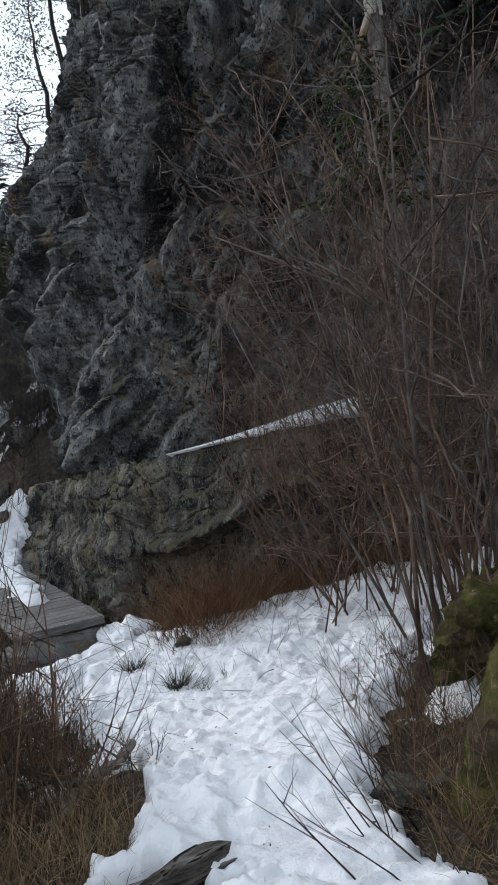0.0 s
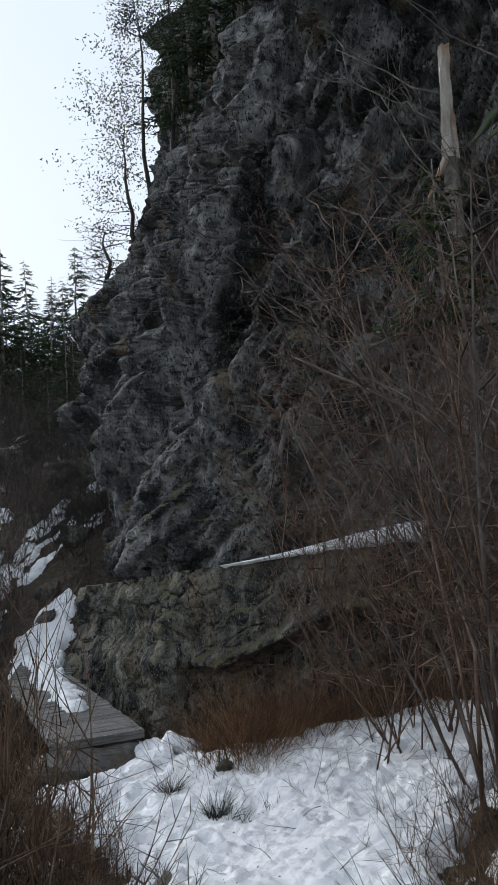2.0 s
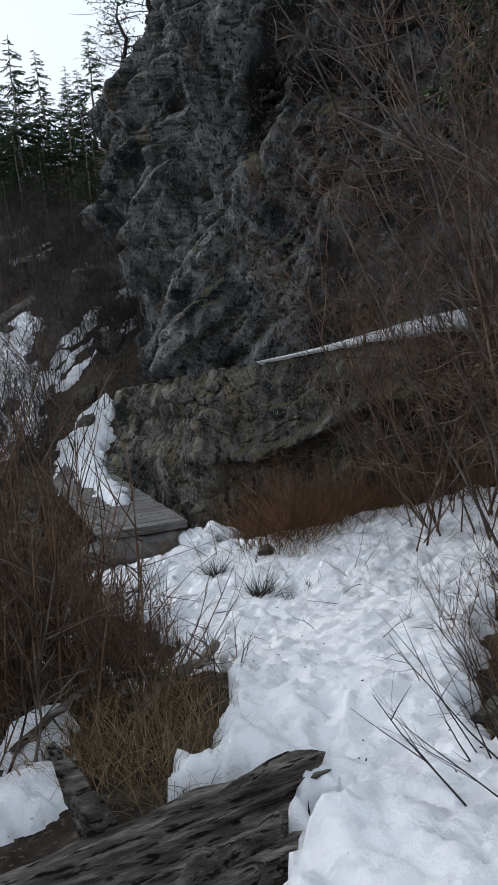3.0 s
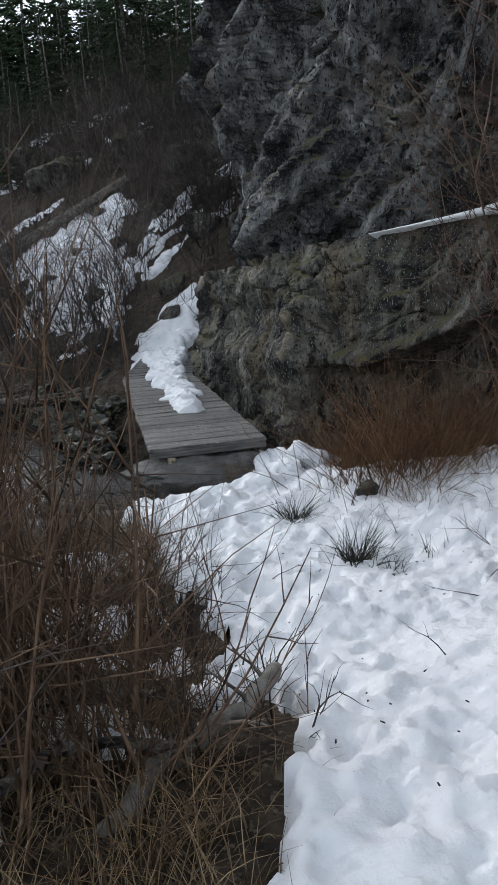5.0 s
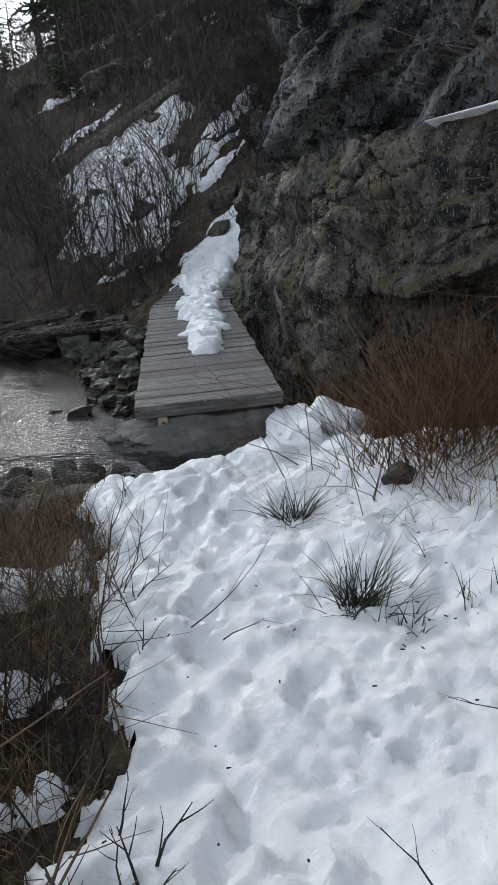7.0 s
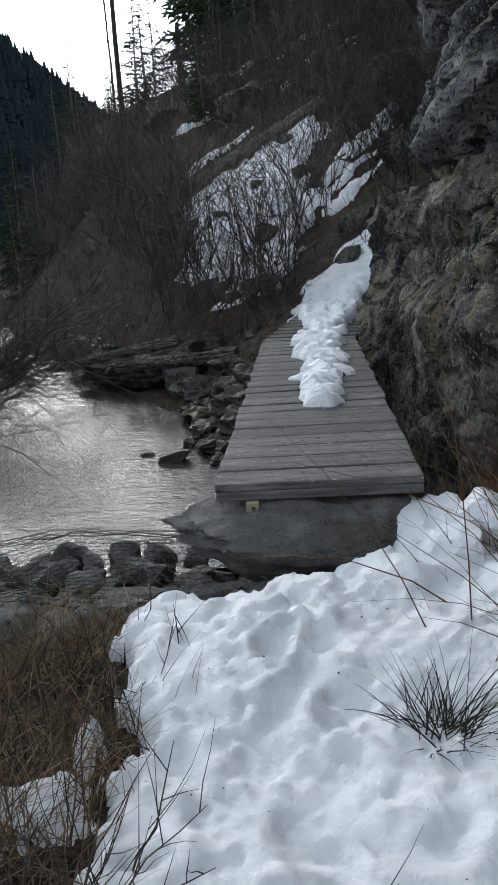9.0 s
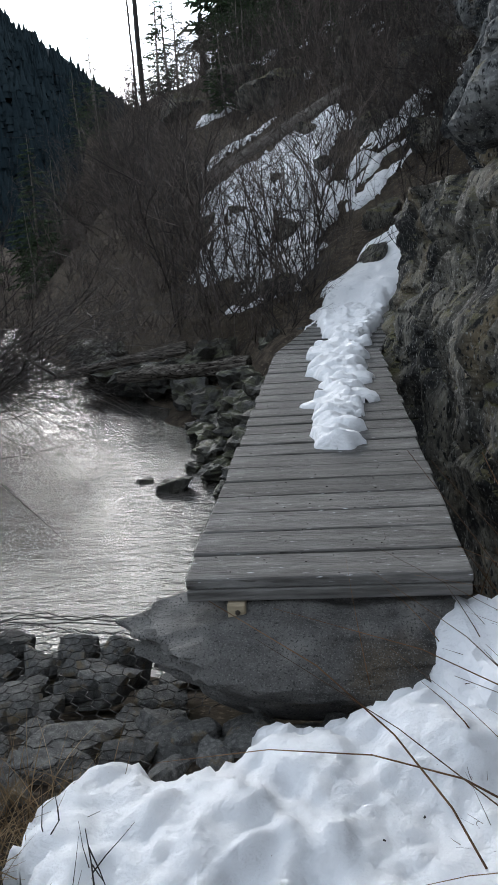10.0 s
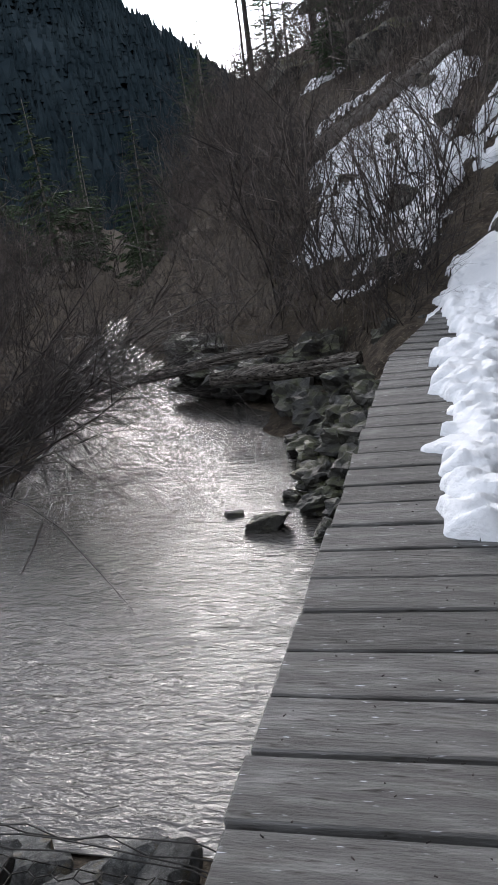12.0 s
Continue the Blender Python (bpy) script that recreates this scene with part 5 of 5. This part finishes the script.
for x, y, s, k in ((-11.2, 56, 1.15, 0), (-10.0, 57, 1.0, 1), (-16.5, 58, 1.1, 1), (-6.2, 52, 1.4, 3), (-5.2, 50, 1.5, 3), (-4.0, 54, 1.4, 0), (-3.0, 49, 1.5, 3), (-1.5, 53, 1.4, 1), (0.0, 50, 1.5, 3), (1.8, 52, 1.5, 0), (3.5, 48, 0.9, 3), (5.5, 50, 0.8, 1), (-2.2, 45, 1.1, 0), (2.6, 42, 1.2, 3),
                   (7.5, 47, 0.8, 3), (-18.5, 60, 0.9, 0), (-20.5, 62, 1.0, 2), (4.0, 40, 0.6, 1), (6.5, 38, 0.6, 2), (0.6, 44, 0.9, 2), (-14, 60, 0.8, 2), (-23, 64, 0.9, 1), (-11, 38, 0.7, 0), (-13.5, 34, 0.8, 3), (-12.0, 29, 0.55, 1), (-14.5, 40, 0.9, 1), (-17, 36, 0.9, 0), (-16, 30, 0.8, 3), (-20, 42, 1.0, 2), (-22, 36, 1.0, 3), (-2.4, 47, 0.9, 3), (-0.6, 46, 0.8, 3), (1.4, 47, 0.9, 3), (2.8, 46, 0.8, 0), (-4.6, 46, 0.9, 3), (0.4, 49, 1.0, 1), (-3.6, 51, 1.1, 3), (4.4, 45, 0.7, 3), (6, 54, 1.0, 3), (8, 55, 1.1, 0), (10, 56, 1.1, 3), (4, 56, 1.2, 1), (2.5, 55, 1.2, 3), (-10.6, 56.5, 1.2, 0), (-4, 33, 0.45, 3), (-2.5, 35, 0.5, 0), (-0.5, 34, 0.45, 3), (1.2, 36, 0.55, 1), (3, 34, 0.5, 3), (-3.6, 39, 0.6, 0), (-1.8, 40, 0.8, 3), (0.2, 39, 0.8, 1), (2.2, 38.5, 0.7, 3), (5.2, 33, 0.6, 3), (5.6, 41, 0.8, 3), (-4.2, 42, 0.7, 0), (-3, 43, 0.8, 3), (-1.0, 43, 0.8, 3), (1.0, 42, 0.8, 0), (3.6, 29, 0.5, 3), (0.6, 30, 0.5, 0)):
    tree_at(x, y, s, k)


def snag(x, y, h, r, seed, tip=0.0, label="tall dead tree trunk without bark on the ridge", name="snag"):
    root = tagged(new(name), label, "tree", "dead trunks on the ridge")
    rng = random.Random(seed)
    g = Geo()
    pts = [Vector((tip * h * (k / 8) + rng.gauss(0, 0.02), rng.gauss(0, 0.02), h * k / 8 - 0.3)) for k in range(9)]
    g.tube(pts, [r * (1 - 0.5 * k / 8) for k in range(9)], 8)
    g.ob("trunk", M_DARK, root)
    c = Geo()
    for k in range(16):
        p = pts[3 + k % 6]
        branch(c, rng, p, Vector((rng.gauss(0, 1), rng.gauss(0, 1), 0.1)), rng.uniform(0.4, 1.2), 0.03, 0, 0.1, -0.02)
    c.ob("branch", M_DARK, root)
    root.matrix_world = pose(*on(x, y))
    return root


snag(-12.6, 57, 15, 0.22, 1, 0.012)
snag(-8.1, 57.5, 4.2, 0.3, 2, 0.0, "broken dark stub of a dead tree")
snag(-13.4, 58.5, 12, 0.1, 3)
# birch snag and evergreens by the cliff
root = tagged(new("birch_snag"), "broken dead birch trunk with peeling pale bark", "tree")
log("lower_trunk", (4.25, -2.6, 0.2), (4.53, -2.52, 7.15), 0.14, 0.1, M_BARK, 23, "", 0.1, 14, 30, parent=root)
log("upper_trunk", (4.52, -2.52, 7.05), (4.63, -2.5, 8.7), 0.105, 0.07, M_BIRCH, 24, "pale barkless splintered top", 0.34, 14, 30, parent=root)
log("branch", (4.5, -2.52, 7.15), (3.95, -2.75, 6.35), 0.05, 0.03, M_BIRCH, 25, "", 0.1, 8, 10, parent=root)
for k in range(5):
    g = Geo()
    FOOT[0] = Vector((0, 0, 0))
    branch(g, random.Random(700 + k), Vector((4.5, -2.5, 6.2 + 0.45 * k)), Vector((-1 + 0.5 * (k % 3), 0.4 - 0.3 * (k % 2), 0.25)), 1.6, 0.02, 2, 0.16, 0.03, 5, 0.6)
    g.ob("branch", M_BARK, root)
t = conifer("young_hemlock", 6.4, 320, "young green hemlock growing beside the dead birch", 0.26, 0.66, 16, "", 14, needles=M_GREEN)
t.matrix_world = pose(3.9, -2.9, 0.4)
t = conifer("cliff_hemlock", 9.5, 321, "dark hemlock standing at the cliff's end", 0.24, 0.2, 28, "", 12)
t.matrix_world = pose(7.2, -4.0, 5.2)
t = conifer("cliff_hemlock", 8.5, 322, "dark hemlock standing at the cliff's end", 0.24, 0.15, 28, "", 12)
t.matrix_world = pose(6.2, -4.4, 5.5)


def leafy(name, place, height, seed, label, leaves=1400):
    root = tagged(new(name), label, "tree", "trees on the cliff edge")
    rng = random.Random(seed)
    g = Geo()
    trunk = [Vector((rng.gauss(0, 0.05), rng.gauss(0, 0.05), height * k / 7)) for k in range(8)]
    g.tube(trunk, [0.05 * (1 - 0.85 * k / 7) for k in range(8)], 6)
    g.ob("trunk", M_DARK, root)
    b, lf = Geo(), Geo()
    for k in range(46):
        f = 0.08 + 0.92 * rng.random()
        p = trunk[min(int(f * 7), 6)].lerp(trunk[min(int(f * 7), 6) + 1], f * 7 % 1)
        d = Vector((rng.gauss(-0.25, 1), rng.gauss(0, 1), rng.uniform(-0.1, 0.5))).normalized()
        L = height * 0.33 * (1.15 - f) * rng.uniform(0.5, 1.2) + 0.15
        branch(b, rng, p, d, L, 0.012, 1, 0.12, 0.0, 4, 0.6)
        for q in range(leaves // 30):
            c = p + d * L * rng.uniform(0.3, 1.25) + rvec(rng, 0.09)
            w = rng.uniform(0.013, 0.03)
            e1, e2 = rvec(rng).normalized() * w, rvec(rng).normalized() * w
            lf.tube([c - e1, c, c + e1 + e2 * 0.6], [0.004, w * 0.55, 0.003], 3)
    b.ob("limb", M_DARK, root)
    lf.ob("foliage", M_NEEDLE, root)
    root.matrix_world = pose(*place)
    return root


for x, y, z, h, n, sd in ((4.3, 10.9, 11.9, 4.6, 1700, 1), (3.7, 11.0, 11.0, 2.4, 600, 2), (5.2, 10.8, 13.4, 4.4, 1600, 3), (2.95, 11.2, 9.8, 1.3, 260, 4)):
    t = leafy("cliff_tree", (x, y, z), h, sd, "slender leafy tree growing from the cliff edge", n)
    t.matrix_world = pose(x, y, z) @ Matrix.Diagonal((1.6, 1.6, 1.6, 1))
for x, y, z, s, sd in ((5.8, 10.7, 16.2, 6.4, 330), (6.6, 10.5, 16.8, 7.2, 331), (5.3, 11.0, 15.0, 5.0, 332), (7.4, 10.2, 18.0, 6.5, 333)):
    t = conifer("cliff_spruce", s, sd, "dark spruce on the cliff top", 0.2, 0.03, 22, "spruces on the cliff top", 10)
    t.matrix_world = pose(x, y, z)

# ---- far valley side ----
mx = np.linspace(-330, 60, 120)
my = np.linspace(90, 420, 90)
MX, MY = np.meshgrid(mx, my)
ridge = np.interp(MX, [-330, -160, -92, -60, -30, 0, 60], [100, 112, 65, 38, 13, -4, -6])
MZ = ridge * smooth(80, 260, MY) + 3 * fbm(MX * 0.03, MY * 0.03, 0, 4, 7) - 3
# haze over the slope comes only from its blue-grey surface colour
mountain = mesh_ob("mountain", np.stack([MX, MY, MZ], -1).reshape(-1, 3).tolist(), grid_faces(90, 120), M_FAR_HAZE)
tagged(mountain, "dark forested mountainside across the valley, tinted blue for haze", "mountain", kind="structure")
rng = random.Random(77)
V, F = [], []
for k in range(8000):
    x, y = rng.uniform(-220, 0), 95 + 180 * rng.random()
    z = float(np.interp(x, [-330, -160, -92, -60, -30, 0, 60], [100, 112, 65, 38, 13, -4, -6])) * float(smooth(80, 260, y)) - 2.5
    h = rng.uniform(3, 7.5)
    for tier in range(3):
        z0, z1, r = z + h * (0.05 + 0.27 * tier), z + h * (0.5 + 0.27 * tier), h * (0.25 - 0.065 * tier)
        b = len(V)
        a0 = rng.random() * 6
        for q in range(5):
            rq = r * rng.uniform(0.6, 1.2)
            V.append((x + rq * math.cos(a0 + q * 1.2566), y + rq * math.sin(a0 + q * 1.2566), z0 - rng.uniform(0, 0.06) * h))
        V.append((x, y, z1))
        F += [(b + q, b + (q + 1) % 5, b + 5) for q in range(5)]
# the trees carry the same painted-in haze as the slope
tagged(mesh_ob("far_forest", V, F, M_FAR_HAZE, soft=False), "dark conifer forest covering the mountainside, tinted blue for haze", "forest", kind="stuff")
for t in spruces:
    for o in (*t.children_recursive, t):
        bpy.data.objects.remove(o)
